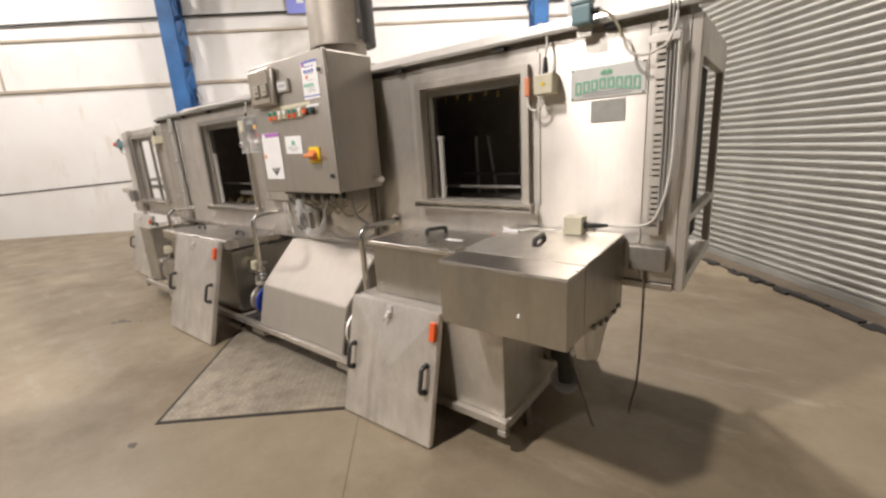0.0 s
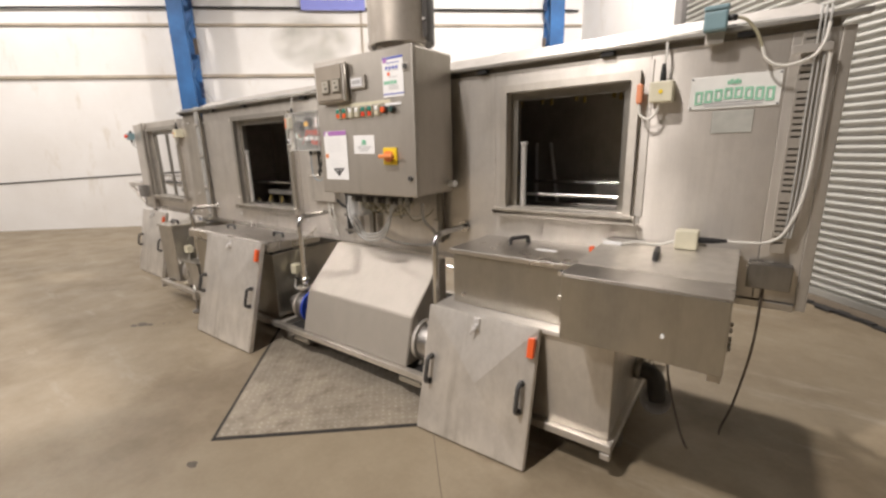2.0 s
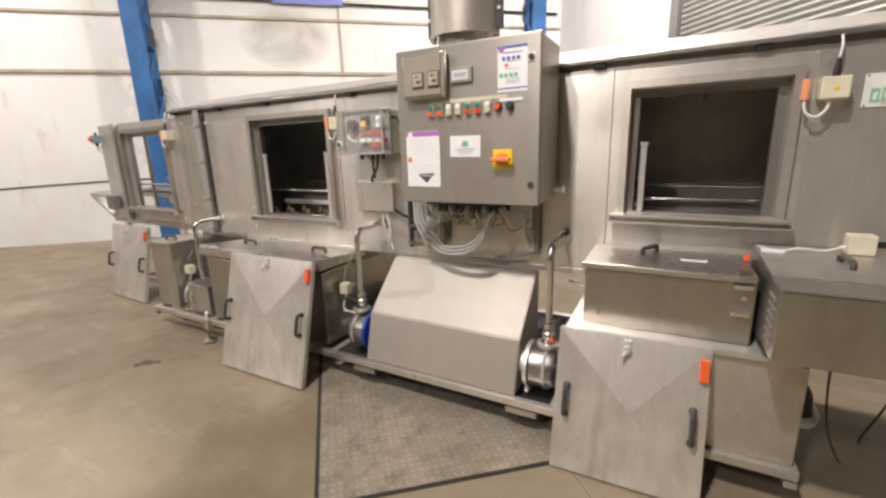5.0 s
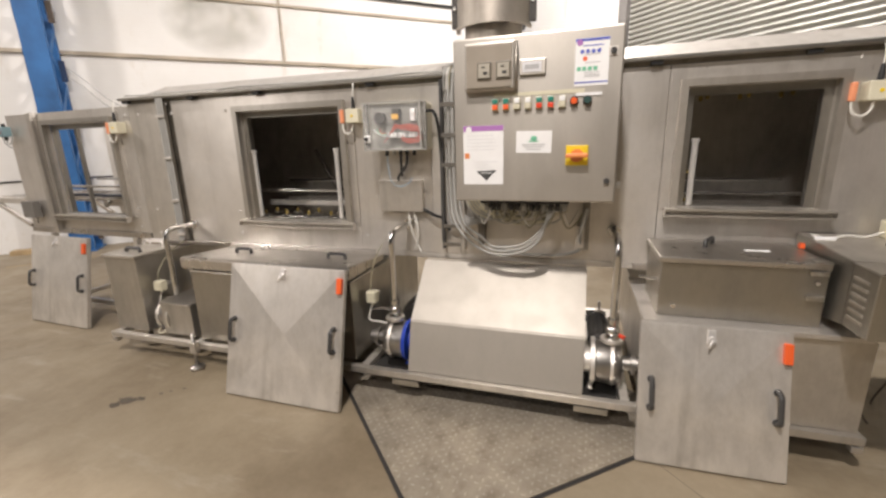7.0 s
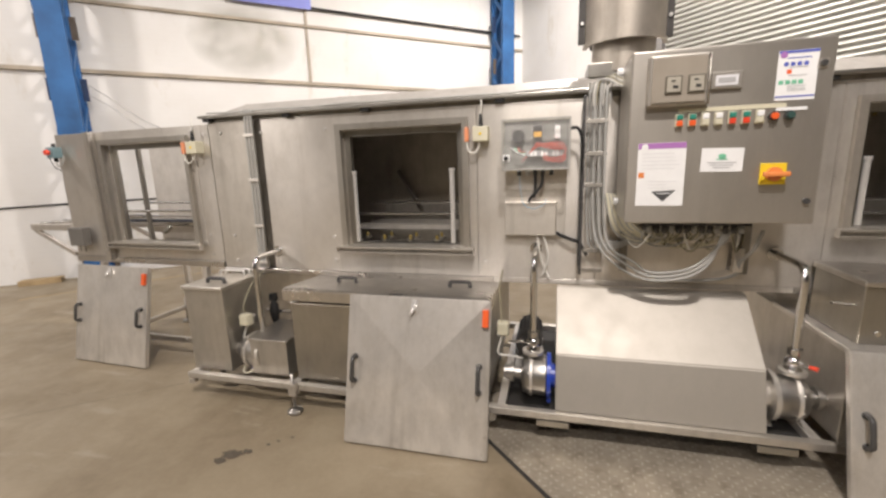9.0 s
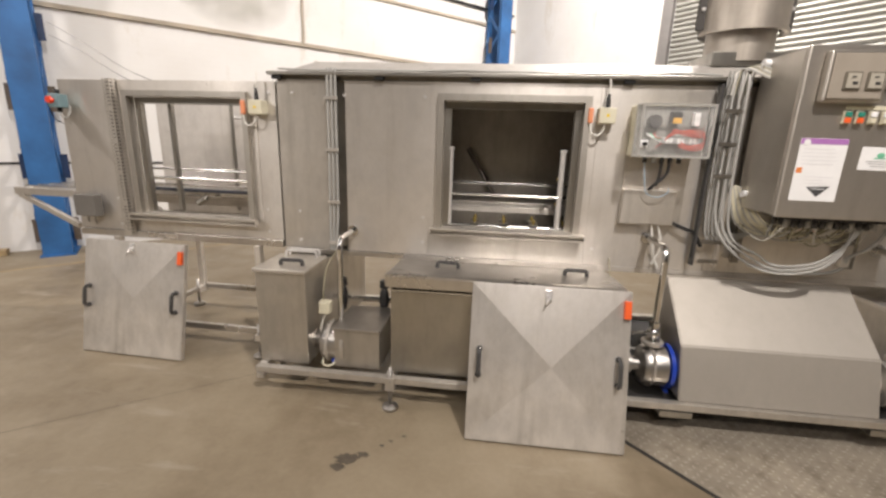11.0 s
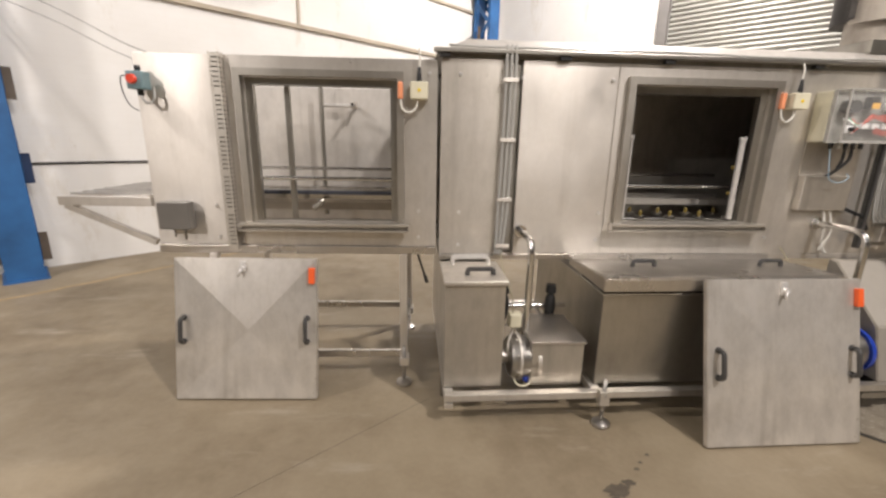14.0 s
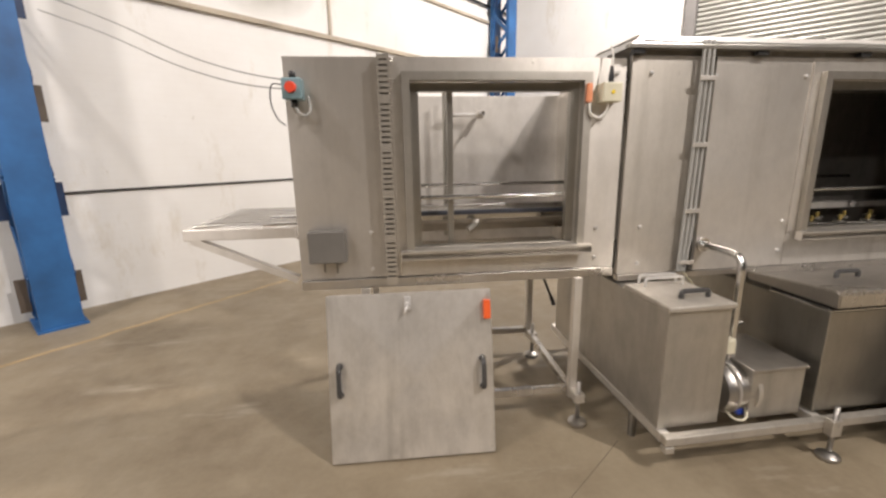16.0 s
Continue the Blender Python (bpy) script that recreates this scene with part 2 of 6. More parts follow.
def damp_material():
    """A grey-green damp patch that thins out towards its edges."""
    m, nt, p = base_material("damp_patch")
    p.inputs["Base Color"].default_value = (0.40, 0.385, 0.31, 1)
    p.inputs["Roughness"].default_value = 0.8
    tc = nt.nodes.new("ShaderNodeTexCoord")
    mp = nt.nodes.new("ShaderNodeMapping")
    mp.inputs["Location"].default_value = (-1.0, 0.0, -1.0)
    mp.inputs["Scale"].default_value = (2.0, 0.0, 2.0)
    nt.links.new(tc.outputs["Generated"], mp.inputs["Vector"])
    g = nt.nodes.new("ShaderNodeTexGradient")
    g.gradient_type = "SPHERICAL"
    nt.links.new(mp.outputs[0], g.inputs[0])
    edge = ramp(nt, g.outputs["Fac"], [(0.0, (0, 0, 0)), (0.4, (0.24,) * 3)])
    t = noise_tex(nt, 2.2, 5.0, (1, 1, 1), 0.6)
    cloud = ramp(nt, t.outputs[0], [(0.3, (0.25,) * 3), (0.7, (1, 1, 1))])
    nt.links.new(mix(nt, edge.outputs[0], cloud.outputs[0], 1.0), p.inputs["Alpha"])
    return m


DAMP = damp_material()
SHUTTER = paint("galvanised_slat", (0.40, 0.395, 0.36), 0.45, 0.18, 3.0, 0.3)
# Unseen ceiling, coloured near black so that it bounces little light.
CEILING = paint("near_black_roof_sheet", (0.045, 0.044, 0.042), 0.7, 0.1, 1.0)
# Walls out of view, darkened in colour to cut light bounced indoors.
FAR_WALL = paint("darkened_hall_wall", (0.13, 0.124, 0.112), 0.7, 0.15, 0.6)
PLATE = steel("worn_tread_plate", (0.44, 0.385, 0.305), 0.5, (5, 5, 5), 0.8, 0.1, 0.0, 0.4)
RIB = steel("rubbed_tread_rib", (0.61, 0.55, 0.46), 0.5, (5, 5, 5), 0.8, 0.1, 0.0, 0.5)
OIL = paint("oil_stain", (0.105, 0.085, 0.062), 0.5, 0.35, 25.0)
PENCIL = paint("dark_gap", (0.03, 0.027, 0.024), 0.8)

# ---- mesh helpers ----
BASE = {}


def bx(bm, x0, x1, y0, y1, z0, z1, bevel=0.0, m=None):
    vs = [bm.verts.new((x, y, z)) for x in (x0, x1) for y in (y0, y1) for z in (z0, z1)]
    fs = [bm.faces.new([vs[i] for i in f]) for f in ((0, 1, 3, 2), (4, 6, 7, 5), (0, 4, 5, 1), (2, 3, 7, 6), (0, 2, 6, 4), (1, 5, 7, 3))]
    if bevel:
        es = list({e for f in fs for e in f.edges})
        r = bmesh.ops.bevel(bm, geom=es, offset=bevel, segments=2, affect="EDGES", profile=0.5)
        vs = [v for v in r["verts"]]
    if m is not None:
        bmesh.ops.transform(bm, matrix=m, verts=vs)
    return bm


def rim(bm, x0, x1, z0, z1, a0, a1, c0, c1, y0, y1):
    """A flat sheet with an oblong hole, upright and facing along y."""
    rows = []
    for y in (y0, y1):
        rows.append(([bm.verts.new((x, y, z)) for x, z in ((x0, z0), (x1, z0), (x1, z1), (x0, z1))],
                     [bm.verts.new((x, y, z)) for x, z in ((a0, c0), (a1, c0), (a1, c1), (a0, c1))]))
    (o0, i0), (o1, i1) = rows
    for k in range(4):
        j = (k + 1) % 4
        bm.faces.new((o0[k], o0[j], i0[j], i0[k]))
        bm.faces.new((o1[k], i1[k], i1[j], o1[j]))
        bm.faces.new((o0[k], o1[k], o1[j], o0[j]))
        bm.faces.new((i0[k], i0[j], i1[j], i1[k]))
    es = [e for e in bm.edges if e.is_manifold and e.calc_face_angle(0) > 0.5]
    bmesh.ops.bevel(bm, geom=es, offset=0.003, segments=2, affect="EDGES")
    return bm


def ring(centre, ax, bx_, r, n):
    return [centre + ax * (r * math.cos(2 * math.pi * i / n)) + bx_ * (r * math.sin(2 * math.pi * i / n)) for i in range(n)]


def sweep(bm, pts, r, n=8, caps=True):
    """A round bar along a line of points."""
    pts = [Vector(p) for p in pts]
    way = (pts[1] - pts[0]).normalized()
    side = way.orthogonal().normalized()
    rows = []
    for i, p in enumerate(pts):
        a = pts[max(0, i - 1)]
        b = pts[min(len(pts) - 1, i + 1)]
        t = (b - a).normalized()
        side = (side - t * side.dot(t)).normalized()
        rad = r[i] if isinstance(r, (list, tuple)) else r
        rows.append([bm.verts.new(q) for q in ring(p, side, t.cross(side), rad, n)])
    for a, b in zip(rows, rows[1:]):
        for i in range(n):
            bm.faces.new((a[i], a[(i + 1) % n], b[(i + 1) % n], b[i])).smooth = n > 5
    if caps:
        bm.faces.new(rows[0][::-1])
        bm.faces.new(rows[-1])
    return bm


def tube(bm, p, q, r, n=14):
    return sweep(bm, [p, q], r, n)


def bent(pts, rad, k=5):
    """A line of points with its corners rounded."""
    pts = [Vector(p) for p in pts]
    out = [pts[0]]
    for a, b, c in zip(pts, pts[1:], pts[2:]):
        d = min(rad, (a - b).length * 0.49, (c - b).length * 0.49)
        p, q = b + (a - b).normalized() * d, b + (c - b).normalized() * d
        for i in range(k + 1):
            s = i / k
            out.append(p * (1 - s) ** 2 + b * (2 * s * (1 - s)) + q * s * s)
    out.append(pts[-1])
    return out


def slack(pts, k=8):
    """A soft curve through points, for cables."""
    pts = [Vector(p) for p in pts]
    ext = [pts[0] * 2 - pts[1]] + pts + [pts[-1] * 2 - pts[-2]]
    out = []
    for a, b, c, d in zip(ext, ext[1:], ext[2:], ext[3:]):
        for i in range(k):
            s = i / k
            out.append(0.5 * ((2 * b) + (c - a) * s + (2 * a - 5 * b + 4 * c - d) * s ** 2 + (3 * b - a - 3 * c + d) * s ** 3))
    out.append(pts[-1])
    return out


def prism(bm, outline, x0, x1, axis="x"):
    """An outline in two directions drawn out along the third."""
    def at(p, s):
        return {"x": (s, p[0], p[1]), "y": (p[0], s, p[1]), "z": (p[0], p[1], s)}[axis]
    a = [bm.verts.new(at(p, x0)) for p in outline]
    b = [bm.verts.new(at(p, x1)) for p in outline]
    n = len(outline)
    for i in range(n):
        bm.faces.new((a[i], a[(i + 1) % n], b[(i + 1) % n], b[i]))
    bm.faces.new(a[::-1])
    bm.faces.new(b)
    bmesh.ops.recalc_face_normals(bm, faces=bm.faces[:])
    return bm


def ball(bm, c, r, squash=(1, 1, 1), n=14):
    r_ = bmesh.ops.create_uvsphere(bm, u_segments=n, v_segments=n // 2, radius=r, matrix=Matrix.Translation(c) @ Matrix.Diagonal((*squash, 1)))
    for v in r_["verts"]:
        for f in v.link_faces:
            f.smooth = True
    return bm


def B():
    return bmesh.new()


def finish(name, bm, material):
    bmesh.ops.recalc_face_normals(bm, faces=bm.faces[:])
    for e in bm.edges:
        if len(e.link_faces) == 2 and e.calc_face_angle(0) > 0.6:
            e.smooth = False
    me = bpy.data.meshes.new(name)
    bm.to_mesh(me)
    bm.free()
    me.materials.append(material)
    uv = me.uv_layers.new(name="UVMap")
    for poly in me.polygons:
        n = poly.normal
        level = abs(n.z) > 0.9
        side = Vector((1, 0, 0)) if level else Vector((-n.y, n.x, 0)).normalized()
        up = Vector((0, 1, 0)) if level else n.cross(side)
        for li in poly.loop_indices:
            v = me.vertices[me.loops[li].vertex_index].co
            uv.data[li].uv = (v.dot(side), v.dot(up))
    return me


HERE = Matrix.Identity(4)            # where the section being built stands


def stand(x=0.0, y=0.0, z=0.0, turn=0.0, pivot=(0.0, 0.0, 0.0)):
    """Shift, and turn about a pivot (degrees), the things that are built next."""
    HERE[:] = (Matrix.Translation(Vector(pivot) + Vector((x, y, z))) @ pose(0, 0, 0, 0, 0, turn) @ Matrix.Translation(-Vector(pivot)))[:]


def thing(name, base, label, category, group="", kind=""):
    """An Empty at a thing's base, which parents its parts."""
    e = new(name)
    e.empty_display_size = 0.05
    e.matrix_basis = HERE @ Matrix.Translation(base)
    BASE[e] = Vector(base)
    return tagged(e, label, category, group, kind)


def part(name, bm, material, parent, label=""):
    base = BASE[parent]
    bmesh.ops.translate(bm, vec=-base, verts=bm.verts[:])
    ob = new(name, finish(name, bm, material))
    ob.parent = parent
    BASE[ob] = base
    return tagged(ob, label)


def single(name, bm, material, label, category, group="", kind=""):
    """A thing of one mesh, with its origin at its base."""
    lo = Vector([min(v.co[i] for v in bm.verts) for i in range(3)])
    hi = Vector([max(v.co[i] for v in bm.verts) for i in range(3)])
    base = Vector(((lo.x + hi.x) / 2, (lo.y + hi.y) / 2, lo.z))
    bmesh.ops.translate(bm, vec=-base, verts=bm.verts[:])
    ob = new(name, finish(name, bm, material))
    ob.matrix_basis = HERE @ Matrix.Translation(base)
    BASE[ob] = base
    return tagged(ob, label, category, group, kind)


def hall_box(bm, a0, a1, b0, b1, z0, z1):
    vs = [bm.verts.new(hall(a, b, z)) for a in (a0, a1) for b in (b0, b1) for z in (z0, z1)]
    for f in ((0, 1, 3, 2), (4, 6, 7, 5), (0, 4, 5, 1), (2, 3, 7, 6), (0, 2, 6, 4), (1, 5, 7, 3)):
        bm.faces.new([vs[i] for i in f])
    return bm


# ---- the hall ----
A0, A1, B0, B1, TOP = -19.0, 3.72, -10.05, 13.0, 7.6
bm = hall_box(B(), A0 - 0.3, A1 + 0.3, B0 - 0.3, B1 + 0.3, -0.25, 0.0)
single("floor", bm, CONCRETE, "worn tan concrete hall floor with stains", "floor", kind="structure")


def wall_uv(ob, along):
    me = ob.data
    uv = me.uv_layers["UVMap"]
    off = BASE[ob]
    for loop in me.loops:
        co = me.vertices[loop.vertex_index].co + off
        uv.data[loop.index].uv = (co.dot(along), co.z)


ob = single("wall_north", hall_box(B(), A0, A1, B0 - 0.3, B0, 0, TOP), WHITE_WALL, "long white painted wall with panel ledges", "wall", kind="structure")
wall_uv(ob, U)
SH0, SH1, SHTOP = -6.36, 1.6, 5.6
bm = hall_box(B(), A1, A1 + 0.3, B0, SH0, 0, TOP)
hall_box(bm, A1, A1 + 0.3, SH1, B1, 0, TOP)
hall_box(bm, A1, A1 + 0.3, SH0, SH1, SHTOP, TOP)
ob = single("wall_east", bm, WHITE_WALL, "white painted wall round a roller shutter", "wall", kind="structure")
wall_uv(ob, N)
single("wall_south", hall_box(B(), A0, A1, B1, B1 + 0.3, 0, TOP), FAR_WALL, "plain unseen wall across the hall, coloured dark to hold back light", "wall", kind="structure")
single("wall_west", hall_box(B(), A0 - 0.3, A0, B0, B1, 0, TOP), FAR_WALL, "plain unseen wall at the hall's end, coloured dark to hold back light", "wall", kind="structure")
single("ceiling", hall_box(B(), A0 - 0.3, A1 + 0.3, B0 - 0.3, B1 + 0.3, TOP, TOP + 0.2), CEILING, "unseen sheeted hall ceiling, coloured near black to hold back light", "ceiling", kind="structure")

# ledges, joints and cables of the long wall
for z, h, out, mat, lab in ((4.10, 0.045, 0.04, TAN_LEDGE, "thin tan concrete ledge along the white wall"),
                            (3.11, 0.055, 0.05, TAN_LEDGE, "tan concrete ledge along the white wall")):
    single("trim", hall_box(B(), A0 + 0.05, A1 - 0.02, B0, B0 + out, z, z + h), mat, lab, "wall trim", kind="structure")
bm = sweep(B(), slack([hall(a, B0 + 0.008, z) for a, z in ((-18, 0.64), (-9, 1.02), (-5.3, 1.165), (-2, 1.178), (3.6, 1.19))]), 0.014, 6)
single("trim", bm, PENCIL, "dark bowed joint line along the white wall", "wall trim", kind="structure")
bm = sweep(B(), slack([hall(a, B0 + 0.05, 4.42 + 0.02 * math.sin(a * 1.7)) for a in (-18, -15, -12, -9, -6, -3, 0, 3.6)]), 0.022, 8)
single("wall_cable", bm, BLACK, "black cable running along the white wall", "cable", kind="structure")
for a in (-8.5, -1.15):
    single("trim", hall_box(B(), a - 0.02, a + 0.02, B0, B0 + 0.02, 3.17, 6.5), TAN_LEDGE, "upright joint strip on the white wall", "wall trim", kind="structure")

single("wall_stain", hall_box(B(), -3.10, -1.25, B0 + 0.004, B0 + 0.007, 3.17, 4.40), DAMP, "grey-green damp stain high on the white wall", "stain", kind="structure")


def steel_column(a):
    """A blue laced stanchion: two channels with zigzag lacing bars between them."""
    c = thing("steel_column", hall(a, B0 + 0.4, 0), "blue painted laced steel column against the white wall", "column", "hall columns")
    for b0 in (B0 + 0.06, B0 + 0.44):
        part("channel", hall_box(B(), a - 0.15, a + 0.15, b0, b0 + 0.07, 0.02, TOP - 0.05), BLUE_PAINT, c)
    part("base_plate", hall_box(B(), a - 0.18, a + 0.18, B0 + 0.01, B0 + 0.54, 0.0, 0.02), BLUE_PAINT, c)
    z = 0.1
    k = 0
    while z < TOP - 0.8:
        for s in (-1, 1):
            e = a + s * 0.155
            p, q = hall(e, B0 + 0.1, z), hall(e, B0 + 0.48, z + 0.42)
            if k % 2:
                p, q = hall(e, B0 + 0.48, z), hall(e, B0 + 0.1, z + 0.42)
            bm = B()
            d = (q - p).normalized()
            w = d.cross(U).normalized() * 0.035
            t = U * 0.006
            vs = [bm.verts.new(v) for v in (p - w - t, p + w - t, q + w - t, q - w - t, p - w + t, p + w + t, q + w + t, q - w + t)]
            for f in ((0, 1, 2, 3), (4, 7, 6, 5), (0, 4, 5, 1), (1, 5, 6, 2), (2, 6, 7, 3), (3, 7, 4, 0)):
                bm.faces.new([vs[i] for i in f])
            part("lacing_bar", bm, BLUE_PAINT, c)
        if k % 2 == 0:
            for s in (-1, 1):
                part("batten_plate", hall_box(B(), a + s * 0.158, a + s * 0.235, B0 + 0.25, B0 + 0.262, z + 0.05, z + 0.36), NAVY if k % 4 else RUST, c)
        z += 0.42
        k += 1


steel_column(-4.66)
steel_column(2.97)

# roller shutter
shutter = thing("roller_shutter", hall(A1, (SH0 + SH1) / 2, 0), "closed galvanised roller shutter with ribbed slats", "shutter", kind="structure")
bm = B()
slat = [(0.100, 0.002), (0.097, 0.008), (0.099, 0.015), (0.108, 0.020), (0.118, 0.028), (0.124, 0.038), (0.125, 0.048), (0.121, 0.058), (0.112, 0.067), (0.103, 0.072), (0.099, 0.077)]
slat = [(x, z * 0.94) for x, z in slat]
outer = [(x, z) for x, z in slat] + [(x - 0.006, z) for x, z in reversed(slat)]
a = [bm.verts.new(hall(A1 - (x - 0.09), SH0 + 0.02, z)) for x, z in outer]
b = [bm.verts.new(hall(A1 - (x - 0.09), SH1 - 0.02, z)) for x, z in outer]
for i in range(len(outer)):
    j = (i + 1) % len(outer)
    bm.faces.new((a[i], a[j], b[j], b[i]))
first = part("slat", bm, SHUTTER, shutter)
for i in range(1, 72):
    o = new("slat", first.data)
    o.parent = shutter
    o.location = (0, 0, 0.06 + 0.075 * i)
first.location.z = 0.06
bm = hall_box(B(), A1 + 0.02, A1 + 0.05, SH0, SH1, 0.0, SHTOP)
part("backing", bm, IRON_SHADE, shutter)
for b0 in (SH0 - 0.16, SH1 + 0.02):
    part("guide_channel", hall_box(B(), A1 - 0.09, A1 - 0.004, b0, b0 + 0.16, 0, SHTOP), paint("grey_guide", (0.20, 0.19, 0.18), 0.5), shutter, "steel guide channel of the shutter")
part("bottom_bar", hall_box(B(), A1 - 0.05, A1 + 0.0, SH0 + 0.02, SH1 - 0.02, 0.004, 0.07), SHUTTER, shutter, "grey steel bottom bar")

# ---- the floor's plate and marks ----
P0 = Vector((-2.657, 0.645, 0))
GU, GV = Vector((0.762, 0.648, 0)), Vector((-0.686, 0.728, 0))
plate = thing("floor_plate", P0, "worn steel tread plate let into the floor", "floor plate", kind="structure")


def plate_quad(bm, s0, s1, t0, t1, z0, z1):
    vs = [bm.verts.new(P0 + GU * s + GV * t + Vector((0, 0, z))) for s in (s0, s1) for t in (t0, t1) for z in (z0, z1)]
    for f in ((0, 1, 3, 2), (4, 6, 7, 5), (0, 4, 5, 1), (2, 3, 7, 6), (0, 2, 6, 4), (1, 5, 7, 3)):
        bm.faces.new([vs[i] for i in f])
    return bm


part("surround", plate_quad(B(), 0, 1.62, 0, 1.62, 0.0, 0.003), PENCIL, plate, "dark dirt-filled joint")
part("tread_plate", plate_quad(B(), 0.022, 1.60, 0.022, 1.60, 0.002, 0.007), PLATE, plate)
bm = B()
rng = random.Random(7)
for i in range(40):
    for j in range(40):
        if rng.random() < 0.18:
            continue
        c = P0 + GU * (0.045 + 0.039 * i) + GV * (0.045 + 0.039 * j) + Vector((0, 0, 0.007))
        d = (GU + GV).normalized() if (i + j) % 2 else (GU - GV).normalized()
        w = Vector((-d.y, d.x, 0))
        vs = [bm.verts.new(v) for v in (c - d * 0.015, c - w * 0.005, c + d * 0.015, c + w * 0.005, c + Vector((0, 0, rng.uniform(0.0008, 0.002))))]
        for k in range(4):
            bm.faces.new((vs[k], vs[(k + 1) % 4], vs[4]))
o = part("tread_ribs", bm, RIB, plate)
tagged(o, kind="stuff")


def blot(name, x, y, r, seed, sq=0.7):
    rng = random.Random(seed)
    bm = B()
    n = 18
    lo = [bm.verts.new((x + r * (0.7 + 0.6 * rng.random()) * math.cos(i / n * 6.283), y + r * sq * (0.7 + 0.6 * rng.random()) * math.sin(i / n * 6.283), 0.0025)) for i in range(n)]
    bm.faces.new(lo)
    single(name, bm, OIL, "dark oil stain on the concrete floor", "stain", "oil stains", "structure")


for i, (x, y, r) in enumerate(((-4.90, 1.03, 0.035), (-4.87, 1.09, 0.06), (-4.80, 1.13, 0.03), (-4.72, 1.21, 0.014), (-4.68, 1.25, 0.012), (-4.62, 1.30, 0.012),
                               (-2.55, 0.50, 0.03), (-3.9, -0.5, 0.02))):
    blot("oil_stain", x, y, r, i)


def floor_line(p, q, w, mat, name, label):
    p, q = Vector(p), Vector(q)
    d = (q - p).normalized()
    s = Vector((-d.y, d.x, 0)) * w / 2
    bm = B()
    rng = random.Random(3)
    k = max(2, int((q - p).length / 0.15))
    L, R = [], []
    for i in range(k + 1):
        c = p.lerp(q, i / k) + s * rng.uniform(-0.6, 0.6)
        L.append(bm.verts.new((c.x + s.x, c.y + s.y, 0.002)))
        R.append(bm.verts.new((c.x - s.x, c.y - s.y, 0.002)))
    for i in range(k):
        bm.faces.new((L[i], L[i + 1], R[i + 1], R[i]))
    single(name, bm, mat, label, "floor joint", kind="structure")


floor_line((-1.70, 1.41, 0), (-0.85, 0.46, 0), 0.004, CRACK, "floor_joint", "thin crack in the concrete floor")
floor_line((-6.95, 0.84, 0), (-5.70, 1.82, 0), 0.004, CRACK, "floor_joint", "thin crack in the concrete floor")
rng = random.Random(11)
bm = B()
s = -9.0
while s < 2.0:
    w = rng.uniform(0.06, 0.16)
    near, far = 3.40 + rng.uniform(-0.06, 0.02), 3.45 + rng.uniform(-0.01, 0.02)
    hall_box(bm, near, far, s, s + w, 0.001, rng.uniform(0.006, 0.03))
    s += w + (rng.uniform(0.005, 0.03) if rng.random() < 0.6 else 0.0)
single("threshold_strip", bm, RUBBER, "torn black rubber threshold strip before the shutter", "floor strip", kind="structure")
bm = hall_box(B(), 3.48, 3.70, -9.0, 2.0, 0.0, 0.0015)
single("dirt_band", bm, CRACK, "band of brown dirt along the shutter foot", "stain", kind="structure")
floor_line(tuple(hall(-5.4, -8.92, 0)), tuple(hall(1.0, -9.75, 0)), 0.05, WOOD, "floor_line", "worn yellow line along the wall")
bm = hall_box(B(), -5.7, -5.2, B0 + 0.05, B0 + 0.22, 0.0, 0.07)
single("timber_offcut", bm, WOOD, "raw timber offcut lying by the blue column", "timber")

# ---- the washing tunnel ----
F, BACK = 2.07, 2.95


def panel(bm, x0, x1, z0, z1, y0=F, t=0.025):
    return bx(bm, x0, x1, y0, y0 + t, z0, z1, 0.003)


def window(owner, x0, x1, z0, z1, w, sheet, lip=0.046):
    """A proud stepped frame round an opening, with a trough-like sill."""
    y0 = F - 0.035
    k = w * 0.45
    bm = rim(B(), x0 - w, x1 + w, z0 - 0.012, z1 + w, x0 - k, x1 + k, z0 - 0.006, z1 + k, F - 0.007, F - 0.001)
    part("outer_border", bm, STEEL, owner, "flat outer border of the window frame")
    bm = rim(B(), x0 - k + 0.001, x1 + k - 0.001, z0 - 0.005, z1 + k - 0.001, x0, x1, z0, z1, y0 - 0.005, F - 0.002)
    fr = part("window_frame", bm, sheet, owner, "proud welded steel window frame")
    s = 0.042
    bm = rim(B(), x0 + 0.001, x1 - 0.001, z0 + 0.001, z1 - 0.001, x0 + s, x1 - s, z0 + 0.006, z1 - s, F + 0.026, F + 0.065)
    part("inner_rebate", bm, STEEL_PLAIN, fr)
    ya, yb, za, zb = F - 0.041, F - 0.082, z0 - lip, z0 - 0.001
    bm = prism(B(), [(ya, za), (yb, za), (yb, za + 0.009), (yb + 0.004, za + 0.009), (yb + 0.004, za + 0.005), (ya - 0.006, za + 0.005),
                     (ya - 0.006, zb - 0.005), (yb + 0.004, zb - 0.005), (yb + 0.004, zb - 0.012), (yb, zb - 0.012), (yb, zb), (ya, zb)], x0 - w * 0.75, x1 + w * 0.75)
    part("sill_channel", bm, STEEL_WORN, fr, "folded steel sill channel")
    for x in (x0 - w * 0.75 - 0.003, x1 + w * 0.75):
        part("end_cap", bx(B(), x, x + 0.003, yb, ya, za, zb), STEEL, fr)
    return fr


def bolts(owner, spots, y=F):
    for x, z in spots:
        bm = B()
        tube(bm, (x, y, z), (x, y - 0.006, z), 0.011, 10)
        tube(bm, (x, y - 0.006, z), (x, y - 0.012, z), 0.007, 6)
        part("bolt", bm, BOLT, owner)


